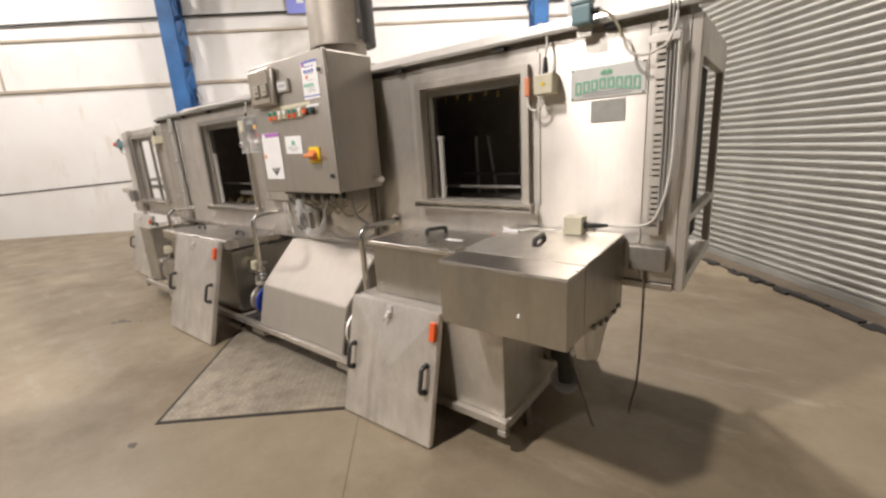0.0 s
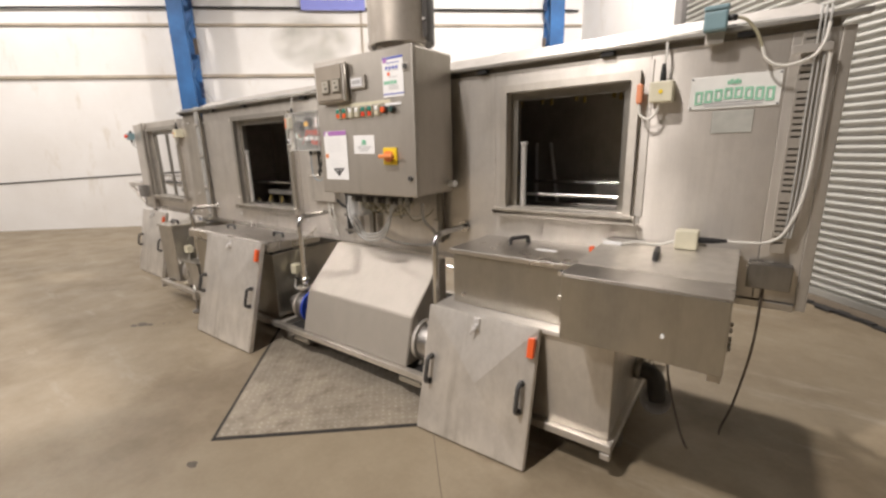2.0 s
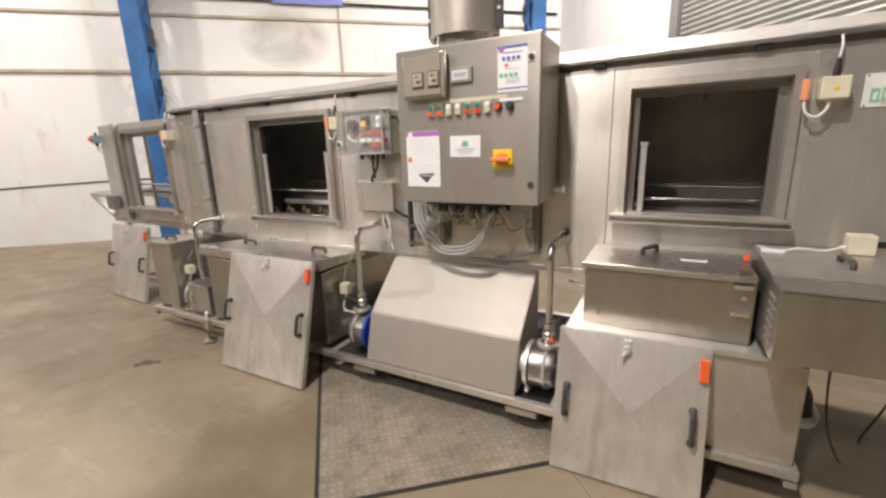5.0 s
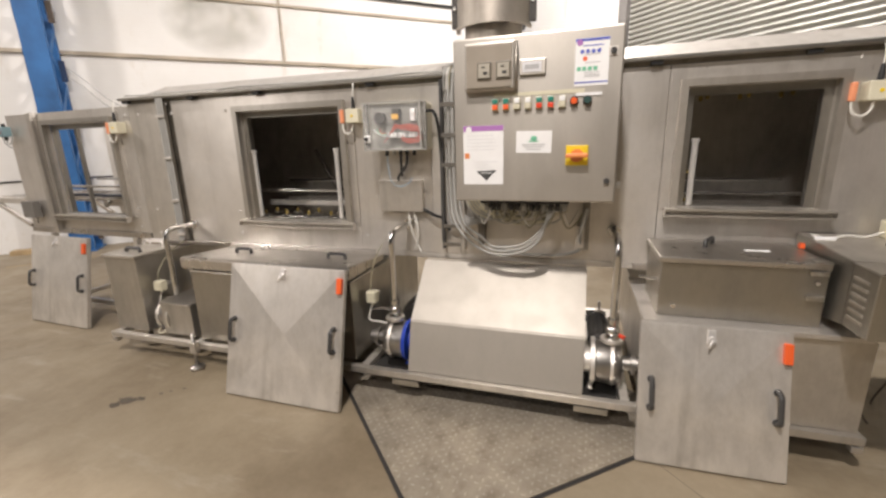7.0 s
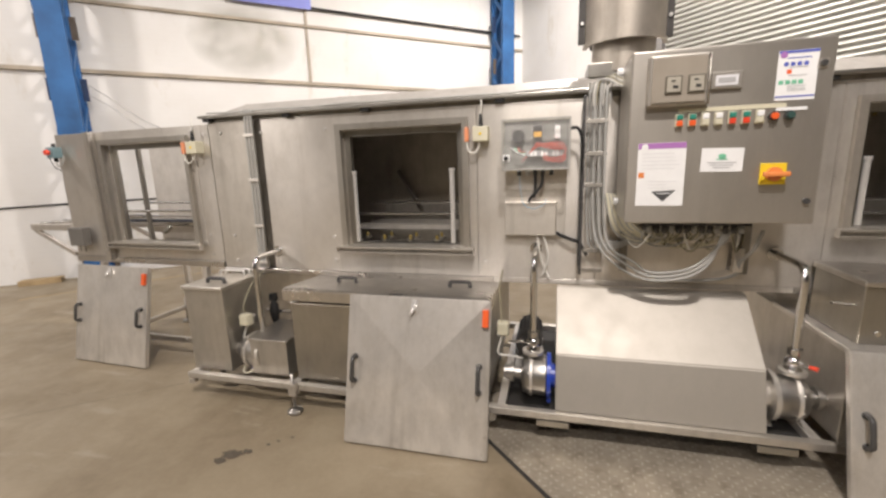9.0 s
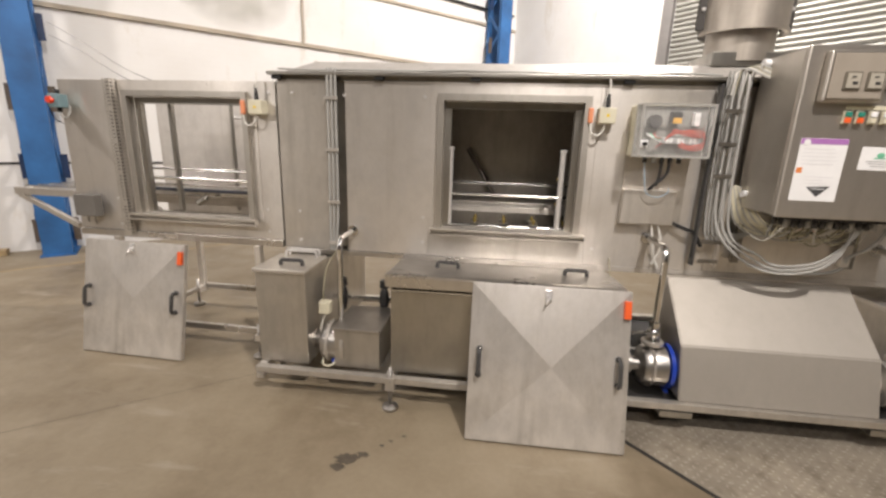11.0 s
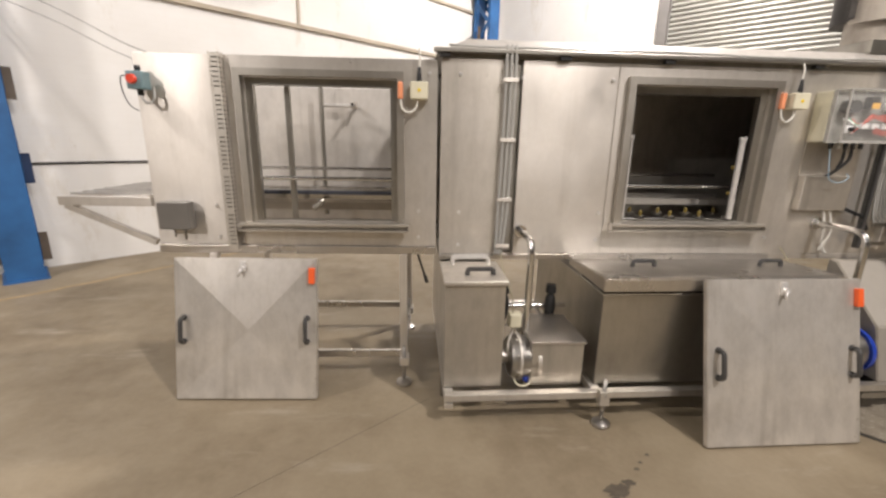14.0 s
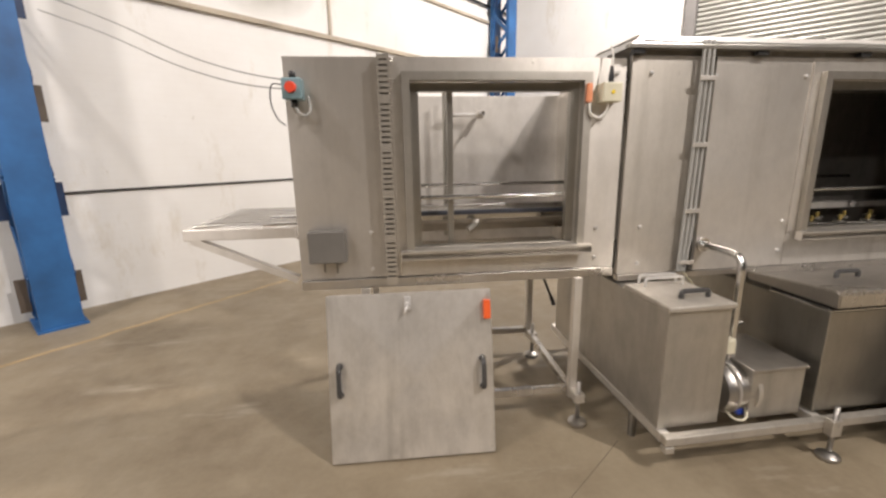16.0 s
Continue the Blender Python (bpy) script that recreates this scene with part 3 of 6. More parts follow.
ZB, ZT = 0.842, 1.95
WM = (-4.535, -3.69, 1.045, 1.84)
WR = (-1.585, -0.925, 1.19, 1.832)
tun = thing("wash_tunnel", (-3.0, 2.5, 0.85), "long stainless steel crate washing tunnel with two open windows", "washing machine")
part("front_panel", panel(B(), -5.635, -5.255, ZB, ZT), STEEL_WORN, tun)
part("front_panel", panel(B(), -5.180, WM[0] - 0.089, ZB, ZT), STEEL, tun)
bm = rim(B(), WM[0] - 0.088, WM[1] + 0.09, ZB, ZT, *WM, F, F + 0.025)
part("front_panel", bm, STEEL, tun)
part("front_panel", panel(B(), WM[1] + 0.091, -2.858, ZB, ZT), STEEL, tun)
part("front_panel", panel(B(), -2.857, WR[0] - 0.09, ZB, ZT), STEEL, tun)
bm = rim(B(), WR[0] - 0.088, WR[1] + 0.07, ZB, ZT, *WR, F, F + 0.025)
part("front_panel", bm, STEEL, tun)
part("front_panel", panel(B(), WR[1] + 0.071, -0.348, ZB, ZT), STEEL_BRIGHT, tun)
part("front_panel", panel(B(), -0.347, -0.20, ZB, ZT), STEEL, tun)
for x0, x1 in ((-5.635, -3.50), (-1.78, -0.20)):
    part("lower_rail", bx(B(), x0, x1, F - 0.012, F + 0.03, ZB - 0.035, ZB - 0.002, 0.004), STEEL_H, tun)
part("lower_panel", panel(B(), -3.499, -1.781, ZB - 0.035, ZB - 0.001), STEEL, tun)
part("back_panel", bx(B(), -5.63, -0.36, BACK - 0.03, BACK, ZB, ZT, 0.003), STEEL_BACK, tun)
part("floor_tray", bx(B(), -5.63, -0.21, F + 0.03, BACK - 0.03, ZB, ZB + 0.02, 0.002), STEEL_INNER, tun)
# Added partitions dim the inside; the right one has shade in its colour.
part("added_partition", bx(B(), -5.30, -5.28, F + 0.045, BACK - 0.035, ZB + 0.05, ZT - 0.02, 0.002), CURTAIN, tun)
part("added_partition", bx(B(), -2.62, -2.60, F + 0.03, BACK - 0.03, ZB + 0.02, ZT, 0.002), IRON_SHADE, tun)
# Dark sheet puts the recess's shade into its colour.
part("recess_shade_strip", bx(B(), -5.254, -5.181, F + 0.03, F + 0.04, ZB, ZT), STEEL_DARK, tun)
window(tun, *WM, 0.09, STEEL_TANK)
window(tun, *WR, 0.085, STEEL_WORN)
bolts(tun, [(-5.53, 1.87), (-5.52, 0.90), (-5.52, 1.10), (-5.18, 1.86), (-4.66, 1.86), (-4.66, 1.10), (-4.66, 0.93), (-0.28, 1.12), (-2.83, 1.1), (-3.55, 0.95)])

# hipped roof
bm = B()
x0, x1, yf, yb, z0, z1 = -5.66, -0.19, F + 0.03, BACK + 0.02, ZT + 0.035, ZT + 0.148
lo = [bm.verts.new(p) for p in ((x0, yf, z0), (x1, yf, z0), (x1, yb, z0), (x0, yb, z0))]
hi = [bm.verts.new(p) for p in ((x0 + 0.2, yf + 0.2, z1), (x1 - 0.1, yf + 0.2, z1), (x1 - 0.1, yb - 0.2, z1), (x0 + 0.2, yb - 0.2, z1))]
for i in range(4):
    j = (i + 1) % 4
    bm.faces.new((lo[i], lo[j], hi[j], hi[i]))
bm.faces.new(hi)
bm.faces.new(lo[::-1])
part("roof", bm, ROOF, tun, "low hipped roof of bright steel sheet")
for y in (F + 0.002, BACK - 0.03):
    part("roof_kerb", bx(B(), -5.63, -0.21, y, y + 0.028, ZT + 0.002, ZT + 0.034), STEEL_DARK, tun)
for x in (-5.46, -4.66, -3.3, -2.75, -1.75, -0.95):
    part("roof_seam", bx(B(), x - 0.012, x + 0.012, F + 0.23, BACK - 0.18, z1, z1 + 0.006, 0.002), STEEL_BRIGHT, tun)

# open end of the tunnel
for y in (F, BACK - 0.05):
    part("end_post", bx(B(), -0.20, -0.16, y, y + 0.05, ZB - 0.03, ZT, 0.004), STEEL_WORN, tun)
for z, hh in ((ZB - 0.03, 0.06), (1.12, 0.035), (1.80, ZT - 1.80)):
    part("end_rail", bx(B(), -0.20, -0.16, F + 0.052, BACK - 0.052, z, z + hh, 0.004), STEEL_WORN, tun)
for i in range(6):
    y = F + 0.06 + i * 0.132
    part("curtain_strip", bx(B(), -0.245, -0.238, y, y + 0.127, 0.92, 1.83, 0.002), RUBBER, tun, "black rubber curtain strip")

# rails, spray pipes and nozzles inside
def spray_inside(xa, xb, over):
    for y, z in ((F + 0.16, 1.25), (F + 0.62, 1.29)):
        part("guide_rod", tube(B(), (xa, y, z), (xb, y, z), 0.012), STEEL_POLISH, tun)
    for y in (F + 0.30, F + 0.56):
        part("chain_rail", bx(B(), xa, xb, y, y + 0.04, 1.11, 1.15, 0.003), STEEL, tun)
    part("spray_manifold", tube(B(), (xa, F + 0.13, 1.035), (xb, F + 0.13, 1.035), 0.02), STEEL_POLISH, tun)
    n = int((xb - xa) / 0.2)
    for i in range(n):
        x = xa + 0.10 + i * 0.2
        for y in (F + 0.13, F + 0.27):
            nz = part("nozzle_boss", tube(B(), (x, y, 1.05), (x, y, 1.062), 0.034, 12), STEEL_DARK, tun)
            part("spray_nozzle", sweep(B(), [(x, y, 1.062), (x, y, 1.082), (x, y - 0.004, 1.094)], [0.008, 0.012, 0.009], 8), BRASS, nz)
            if over:
                part("spray_nozzle", sweep(B(), [(x, y + 0.02, 1.815), (x, y + 0.02, 1.79), (x, y + 0.018, 1.776)], [0.008, 0.012, 0.009], 8), BRASS, tun)
    for y in (F + 0.15, F + 0.27):
        part("spray_manifold", tube(B(), (xa, y, 1.835), (xb, y, 1.835), 0.02), STEEL_DARK, tun)


spray_inside(-4.62, -3.50, False)
spray_inside(-1.75, -0.85, True)


def riser(x, y, top):
    bm = tube(B(), (x, y, 1.06), (x, y, top), 0.017)
    tube(bm, (x, y, top), (x, y, top + 0.02), 0.022)
    r = part("spray_riser", bm, BOLT, tun)
    for z in (1.22, 1.38):
        part("spray_nozzle", tube(B(), (x, y + 0.015, z), (x - 0.02, y + 0.03, z), 0.011, 8), BRASS, r)


riser(-4.49, F + 0.045, 1.545)
riser(-3.778, F + 0.045, 1.545)
riser(-1.51, F + 0.045, 1.545)
part("brace", tube(B(), (-4.42, BACK - 0.12, 1.55), (-4.2, BACK - 0.16, 1.2), 0.02), STEEL_DARK, tun)
part("brace", tube(B(), (-1.66, BACK - 0.06, 1.56), (-1.59, BACK - 0.06, 1.1), 0.012), BOLT, tun)
part("brace", tube(B(), (-1.77, BACK - 0.06, 1.56), (-1.76, BACK - 0.06, 1.1), 0.012), BOLT, tun)

# cable trunking along the eaves
trunk = thing("cable_tray", (-3.0, F, 1.985), "long narrow steel cable tray along the tunnel eaves", "cable tray")
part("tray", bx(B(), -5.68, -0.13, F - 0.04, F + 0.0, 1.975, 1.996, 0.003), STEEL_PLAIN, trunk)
for x in (-5.62, -4.95, -4.35, -3.45, -1.75, -1.05, -0.5):
    part("clip", bx(B(), x - 0.03, x + 0.03, F - 0.03, F - 0.001, 1.952, 1.974, 0.002), BLACK, trunk)


def slotted_channel(x0, x1, z0, z1, name_label, deep, fill):
    """Slotted cable duct: finger-slotted sides and a slotted front strip."""
    c = thing("cable_duct", ((x0 + x1) / 2, F, z0), name_label, "cable duct")
    y0 = F - deep
    part("back_strip", bx(B(), x0, x1, F - 0.008, F - 0.002, z0, z1), STEEL_WORN, c)
    n = int((z1 - z0) / 0.024)
    step = (z1 - z0) / n
    for k, x in enumerate((x0, x1 - 0.004)):
        bm = B()
        for i in range(n):
            z = z0 + step * i
            bx(bm, x, x + 0.004, y0 + 0.005, F - 0.009, z, z + step * 0.55)
        bx(bm, x, x + 0.004, y0 + 0.028, y0 + 0.04, z0, z1)
        tagged(part("slotted_side", bm, STEEL, c), kind="stuff")
    bm = B()
    for i in range(n):
        z = z0 + step * i
        bx(bm, x0 + 0.007, x1 - 0.007, y0, y0 + 0.004, z, z + step * (0.64 if i % 9 else 1.0))
    bx(bm, x0, x0 + 0.007, y0, y0 + 0.004, z0, z1)
    bx(bm, x1 - 0.007, x1, y0, y0 + 0.004, z0, z1)
    part("front_strip", bm, STEEL_WORN, c)
    # Dark core added so that the slots look shaded inside.
    part("slot_shade_core", bx(B(), x0 + 0.009, x1 - 0.009, y0 + 0.014, F - 0.010, z0 + 0.004, z1 - 0.004), fill, c, "added dark block that blackens the duct's slots")
    return c


stand(0, 0.015, 0, -1.8, (-5.66, F, 0))
slotted_channel(-6.87, -6.815, 0.86, 1.945, "slotted upright steel cable duct on the outfeed panel", 0.06, STEEL_DARK)
stand()
slotted_channel(-0.315, -0.265, 1.07, 1.94, "slotted upright steel cable duct beside the cables", 0.045, STEEL_DARK)

# ---- the outfeed tunnel on legs ----
stand(0, 0.015, 0, -1.8, (-5.66, F, 0))
WL = (-6.725, -5.88, 1.03, 1.833)
out = thing("outfeed_tunnel", (-6.45, 2.5, 0.0), "stainless steel outfeed tunnel on adjustable legs", "washing machine")
XL, XR = -7.295, -5.655
OB = 0.885
part("front_panel", panel(B(), XL, -6.80, OB, 1.94), STEEL_BRIGHT, out)
bm = rim(B(), -6.797, XR, OB, 1.94, *WL, F, F + 0.025)
part("front_panel", bm, STEEL, out)
window(out, *WL, 0.085, STEEL_TANK)
part("lower_rail", bx(B(), XL, XR, F - 0.015, F + 0.03, OB - 0.05, OB - 0.002, 0.004), STEEL_H, out)
part("back_panel", bx(B(), XL, XR, BACK - 0.03, BACK, OB, 1.872, 0.003), STEEL_INNER, out)
part("top_flange", bx(B(), XL, XR, F + 0.026, F + 0.10, 1.925, 1.94, 0.003), STEEL_H, out)
part("top_rail", bx(B(), XL, XR, BACK - 0.04, BACK, 1.905, 1.94, 0.003), STEEL_BRIGHT, out)
part("lower_rail", bx(B(), XL, XR, BACK - 0.03, BACK + 0.01, OB - 0.05, OB - 0.002, 0.004), STEEL_H, out)
for x in (XL + 0.02, XR - 0.04):
    part("cross_rail", bx(B(), x, x + 0.03, F + 0.03, BACK - 0.03, OB - 0.05, OB - 0.01, 0.003), STEEL_H, out)
part("end_flange", bx(B(), XR - 0.02, XR, BACK - 0.2, BACK - 0.03, OB, 1.88, 0.003), STEEL, out)
part("end_flange", bx(B(), XR - 0.02, XR, F + 0.026, F + 0.16, OB, 1.92, 0.003), STEEL, out)
for y, z in ((F + 0.07, 1.278), (F + 0.62, 1.30)):
    part("guide_rod", tube(B(), (XL + 0.1, y, z), (XR, y, z), 0.012), STEEL_POLISH, out)
for y in (F + 0.25, F + 0.55):
    part("chain_rail", bx(B(), XL - 0.2, XR, y, y + 0.05, 1.13, 1.18, 0.004), STEEL_POLISH, out)
part("chain_guide", bx(B(), XL, XR, F + 0.31, F + 0.54, 1.10, 1.125, 0.004), STEEL_INNER, out)
part("belt_edge", bx(B(), XL, XR, F + 0.20, F + 0.24, 1.165, 1.19, 0.006), paint("dark_belt", (0.05, 0.055, 0.07), 0.3), out, "dark blue plastic belt edge")
part("side_plate", bx(B(), XL + 0.1, XR, F + 0.62, F + 0.63, 1.0, 1.12, 0.002), STEEL_H, out)
part("guide_upright", bx(B(), -6.537, -6.507, F + 0.10, F + 0.13, 0.92, 1.92, 0.003), STEEL_PLAIN, out)
part("guide_upright", tube(B(), (-6.475, BACK - 0.15, 0.95), (-6.475, BACK - 0.15, 1.88), 0.016), STEEL_PLAIN, out)
part("guide_arm", tube(B(), (-6.48, BACK - 0.10, 1.745), (-6.24, BACK - 0.10, 1.745), 0.014), BOLT, out)
bm = tube(B(), (-6.42, F + 0.16, 1.085), (-6.37, F + 0.17, 1.12), 0.02)
ball(bm, (-6.375, F + 0.17, 1.125), 0.024, (1, 1, 0.8))
part("clamp", bm, STEEL_PLAIN, out, "round steel guide clamp")
part("guide_stub", tube(B(), (-6.24, BACK - 0.032, 1.745), (-6.24, BACK - 0.24, 1.745), 0.012), STEEL_POLISH, out)
part("guide_knob", tube(B(), (-6.26, BACK - 0.13, 1.745), (-6.22, BACK - 0.13, 1.745), 0.026), STEEL, out)
bolts(out, [(-5.76, 1.10), (-5.76, 0.94), (-6.94, 1.12), (-6.94, 0.93), (-5.70, 1.87)])


def levelling_foot(owner, x, y, top):
    bm = tube(B(), (x, y, 0.03), (x, y, top), 0.011, 10)
    f = part("levelling_foot", bm, STEEL_SATIN, owner)
    bm = sweep(B(), [(x, y, 0.0), (x, y, 0.008), (x, y, 0.02), (x, y, 0.032), (x, y, 0.036)], [0.045, 0.05, 0.048, 0.03, 0.016], 16)
    part("foot_pad", bm, STEEL_SATIN, f, "round polished foot pad")
    part("nut", tube(B(), (x, y, top - 0.10), (x, y, top - 0.08), 0.02, 6), STEEL_SATIN, f)


for x in (-5.85, -6.98):
    for y in (F - 0.02, BACK - 0.08):
        part("leg", bx(B(), x - 0.022, x + 0.022, y - 0.01, y + 0.035, 0.12, OB - 0.05, 0.003), STEEL, out)
        part("foot_bracket", bx(B(), x - 0.02, x + 0.035, y - 0.095, y - 0.011, 0.135, 0.185, 0.003), STEEL, out)
        levelling_foot(out, x + 0.005, y - 0.075, 0.26)
for y, z in ((F, 0.135), (BACK - 0.07, 0.15)):
    part("stretcher", bx(B(), -6.955, -5.875, y, y + 0.03, z, z + 0.045, 0.003), STEEL_H, out)
for x in (-5.85, -6.98):
    part("stretcher", bx(B(), x - 0.018, x + 0.018, F + 0.026, BACK - 0.092, 0.14, 0.18, 0.003), STEEL_H, out)

lever = part("release_lever", sweep(B(), bent([(-5.80, BACK - 0.14, 0.83), (-5.775, BACK - 0.14, 0.62), (-5.70, BACK - 0.19, 0.41)], 0.05), 0.009), BLACK, out, "thin black release lever")
part("grip", tube(B(), (-5.722, BACK - 0.175, 0.47), (-5.70, BACK - 0.19, 0.41), 0.014), BLACK, lever)

# discharge arm at the open end
arm = thing("discharge_table", (-7.5, 2.5, 0.9), "short bare steel discharge table with a slanting strut", "conveyor")
for y in (F - 0.015, BACK - 0.12):
    part("side_rail", bx(B(), -7.825, -7.30, y, y + 0.035, 1.11, 1.165, 0.004), STEEL_BRIGHT, arm)
    bm = sweep(B(), [(-7.79, y + 0.018, 1.112), (-7.31, y + 0.018, 0.895)], 0.024, 4)
    part("strut", bm, STEEL_BRIGHT, arm)
part("end_bar", bx(B(), -7.835, -7.80, F + 0.021, BACK - 0.121, 1.115, 1.16, 0.003), STEEL_BRIGHT, arm)
for i in range(8):
    y = F + 0.05 + i * 0.09
    part("slide_bar", bx(B(), -7.80, -7.30, y, y + 0.035, 1.167, 1.176, 0.002), STEEL_POLISH, arm)

stand()
# ---- base frame ----
fr = thing("base_frame", (-3.2, 2.2, 0.0), "long low stainless base frame with levelling feet", "machine frame")
RX0, RX1, RY = -5.625, -0.79, 1.556
part("front_rail", bx(B(), RX0, RX1, RY + 0.006, RY + 0.05, 0.150, 0.192, 0.004), STEEL_WORN, fr)
part("back_rail", bx(B(), RX0, RX1, BACK - 0.06, BACK - 0.01, 0.142, 0.192, 0.004), STEEL, fr)
for x in (RX0, -4.80, -3.42, -1.85, RX1 - 0.05):
    part("cross_rail", bx(B(), x, x + 0.05, RY + 0.052, BACK - 0.062, 0.142, 0.190, 0.004), STEEL, fr)
for x in (-3.27, -1.94):
    part("bearer", bx(B(), x - 0.09, x + 0.09, 1.98, 2.64, 0.177, 0.1925, 0.003), STEEL, fr)
# Black plate added in place of the shade on the floor below the pumps.
part("shade_plate", bx(B(), -3.368, -1.852, RY + 0.054, BACK - 0.064, 0.146, 0.152, 0.002), RUBBER, fr, "added black plate standing in for shade under the pumps")
# Darker steel colour stands in for the shade on these brackets.
for x in (-3.1, -2.0):
    part("bracket", bx(B(), x - 0.09, x + 0.09, RY + 0.01, RY + 0.08, 0.102, 0.141, 0.004), STEEL_PLAIN, fr)
for x, y in ((-4.755, RY - 0.015), (-4.755, BACK - 0.08), (-1.9, BACK - 0.08), (-1.45, RY + 0.3)):
    part("foot_bracket", bx(B(), x - 0.028, x + 0.028, y - 0.02, y + 0.024, 0.128, 0.213, 0.004), STEEL_WORN, fr)
    levelling_foot(fr, x, y - 0.002, 0.28)
for x, y in ((RX0 + 0.025, RY + 0.025), (RX1 - 0.025, RY + 0.025), (RX1 - 0.025, BACK - 0.05)):
    part("end_cap", bx(B(), x - 0.023, x + 0.023, y - 0.020, y + 0.023, 0.110, 0.141, 0.004), STEEL_WORN, fr)
for x in (-5.605, -0.82):
    part("foot_stub", tube(B(), (x, RY + 0.3, 0.0), (x, RY + 0.3, 0.142), 0.02), STEEL_DARK, fr)


def bow_handle(owner, c, way, length, rise, mat, r=0.011, nrm=(0, 0, 1)):
    c, way, nrm = Vector(c), Vector(way), Vector(nrm)
    p = [c - way * length / 2, c - way * length / 2 + nrm * rise, c + way * length / 2 + nrm * rise, c + way * length / 2]
    return part("handle", sweep(B(), bent(p, 0.025, 4), r, 8), mat, owner, "dark plastic bow handle" if mat is not BOLT else "bent wire handle")


# ---- narrow tank ----
stand(0.0, 0.0, -0.013)
t1 = thing("narrow_tank", (-5.46, 2.2, 0.206), "narrow stainless tank with a hand-lifted lid", "tank")
part("body", bx(B(), -5.625, -5.305, 1.635, 2.86, 0.207, 0.80, 0.005), STEEL_TANK, t1)
lid = part("lid", bx(B(), -5.635, -5.295, 1.62, 1.99, 0.802, 0.828, 0.006), STEEL_WORN, t1)
bow_handle(lid, (-5.43, 1.73, 0.826), (1, 0, 0), 0.14, 0.035, GREY_HANDLE, 0.013)
for y in (1.92, 1.975):
    bow_handle(lid, (-5.455, y, 0.826), (1, 0, 0), 0.21, 0.045, BOLT, 0.008)

# ---- small pump and its box ----
stand(-0.018, -0.01, -0.013)
pb = thing("motor_cover", (-4.975, 1.82, 0.206), "small square stainless motor cover on the base frame", "motor cover")
bm = bx(B(), -5.12, -4.83, 1.65, 2.02, 0.207, 0.455, 0.004)
part("body", bm, STEEL_TANK, pb)
part("top", bx(B(), -5.13, -4.82, 1.64, 2.03, 0.457, 0.472, 0.004), STEEL_H, pb)


def pump(name, cx, cy, cz, s, r, flange, label):
    """A sanitary centrifugal pump: a polished casing, its inlet towards s, a coupling ring and a riser stub."""
    p = thing(name, (cx, cy, 0.206), label, "pump")
    bm = sweep(B(), [(cx - s * 0.06, cy, cz), (cx - s * 0.055, cy, cz), (cx + s * 0.05, cy, cz), (cx + s * 0.075, cy, cz), (cx + s * 0.085, cy, cz)],
               [r * 0.9, r, r, r * 0.9, r * 0.5], 24)
    part("casing", bm, STEEL_SATIN, p)
    bm = sweep(B(), [(cx + s * 0.02, cy, cz), (cx + s * 0.035, cy, cz), (cx + s * 0.036, cy, cz)], [r * 1.06, r * 1.08, r * 1.0], 24)
    part("clamp_ring", bm, STEEL, p)
    bm = sweep(B(), [(cx + s * 0.085, cy, cz), (cx + s * 0.13, cy, cz), (cx + s * 0.131, cy, cz), (cx + s * 0.15, cy, cz), (cx + s * 0.151, cy, cz), (cx + s * 0.19, cy, cz)],
               [r * 0.32, r * 0.32, r * 0.5, r * 0.5, r * 0.36, r * 0.36], 18)
    part("inlet", bm, STEEL_SATIN, p)
    bm = sweep(B(), [(cx - s * 0.062, cy, cz), (cx - s * 0.085, cy, cz), (cx - s * 0.086, cy, cz), (cx - s * 0.17, cy, cz)], [r * 1.12, r * 1.12, r * 0.6, r * 0.6], 24)
    part("backplate", bm, flange, p)
    for k in range(8):
        ang = k * math.pi / 4 + 0.3
        q = Vector((cx + s * 0.037, cy + r * 0.98 * math.cos(ang), cz + r * 0.98 * math.sin(ang)))
        part("bolt", tube(B(), q, q + Vector((s * 0.012, 0, 0)), 0.008, 6), STEEL, p)
    bm = prism(B(), [(cy - 0.03, cz - r * 1.0), (cy + 0.03, cz - r * 1.0), (cy + 0.07, 0.207), (cy - 0.07, 0.207)], cx - s * 0.085, cx - s * 0.064)
    part("pedestal", bm, flange, p)
    return p


stand(0, 0, -0.013)
p = pump("pump", -5.165, 1.765, 0.325, -1, 0.126, STEEL_WORN, "small polished centrifugal pump beside its motor cover")
c = part("drain_cap", sweep(B(), [(-5.15, 1.71, 0.222), (-5.148, 1.675, 0.227), (-5.146, 1.665, 0.228)], [0.022, 0.024, 0.016], 12), BLUE_PUMP, p, "small blue plastic drain cap")
part("stem", tube(B(), (-5.155, 1.75, 0.215), (-5.15, 1.71, 0.222), 0.012), STEEL_POLISH, c)
pump("pump", -3.20, 1.74, 0.348, -1, 0.118, BLUE_PUMP, "polished centrifugal pump with a blue backplate")
pump("pump", -1.925, 1.74, 0.355, 1, 0.118, STEEL, "polished centrifugal pump beside the deep tank")


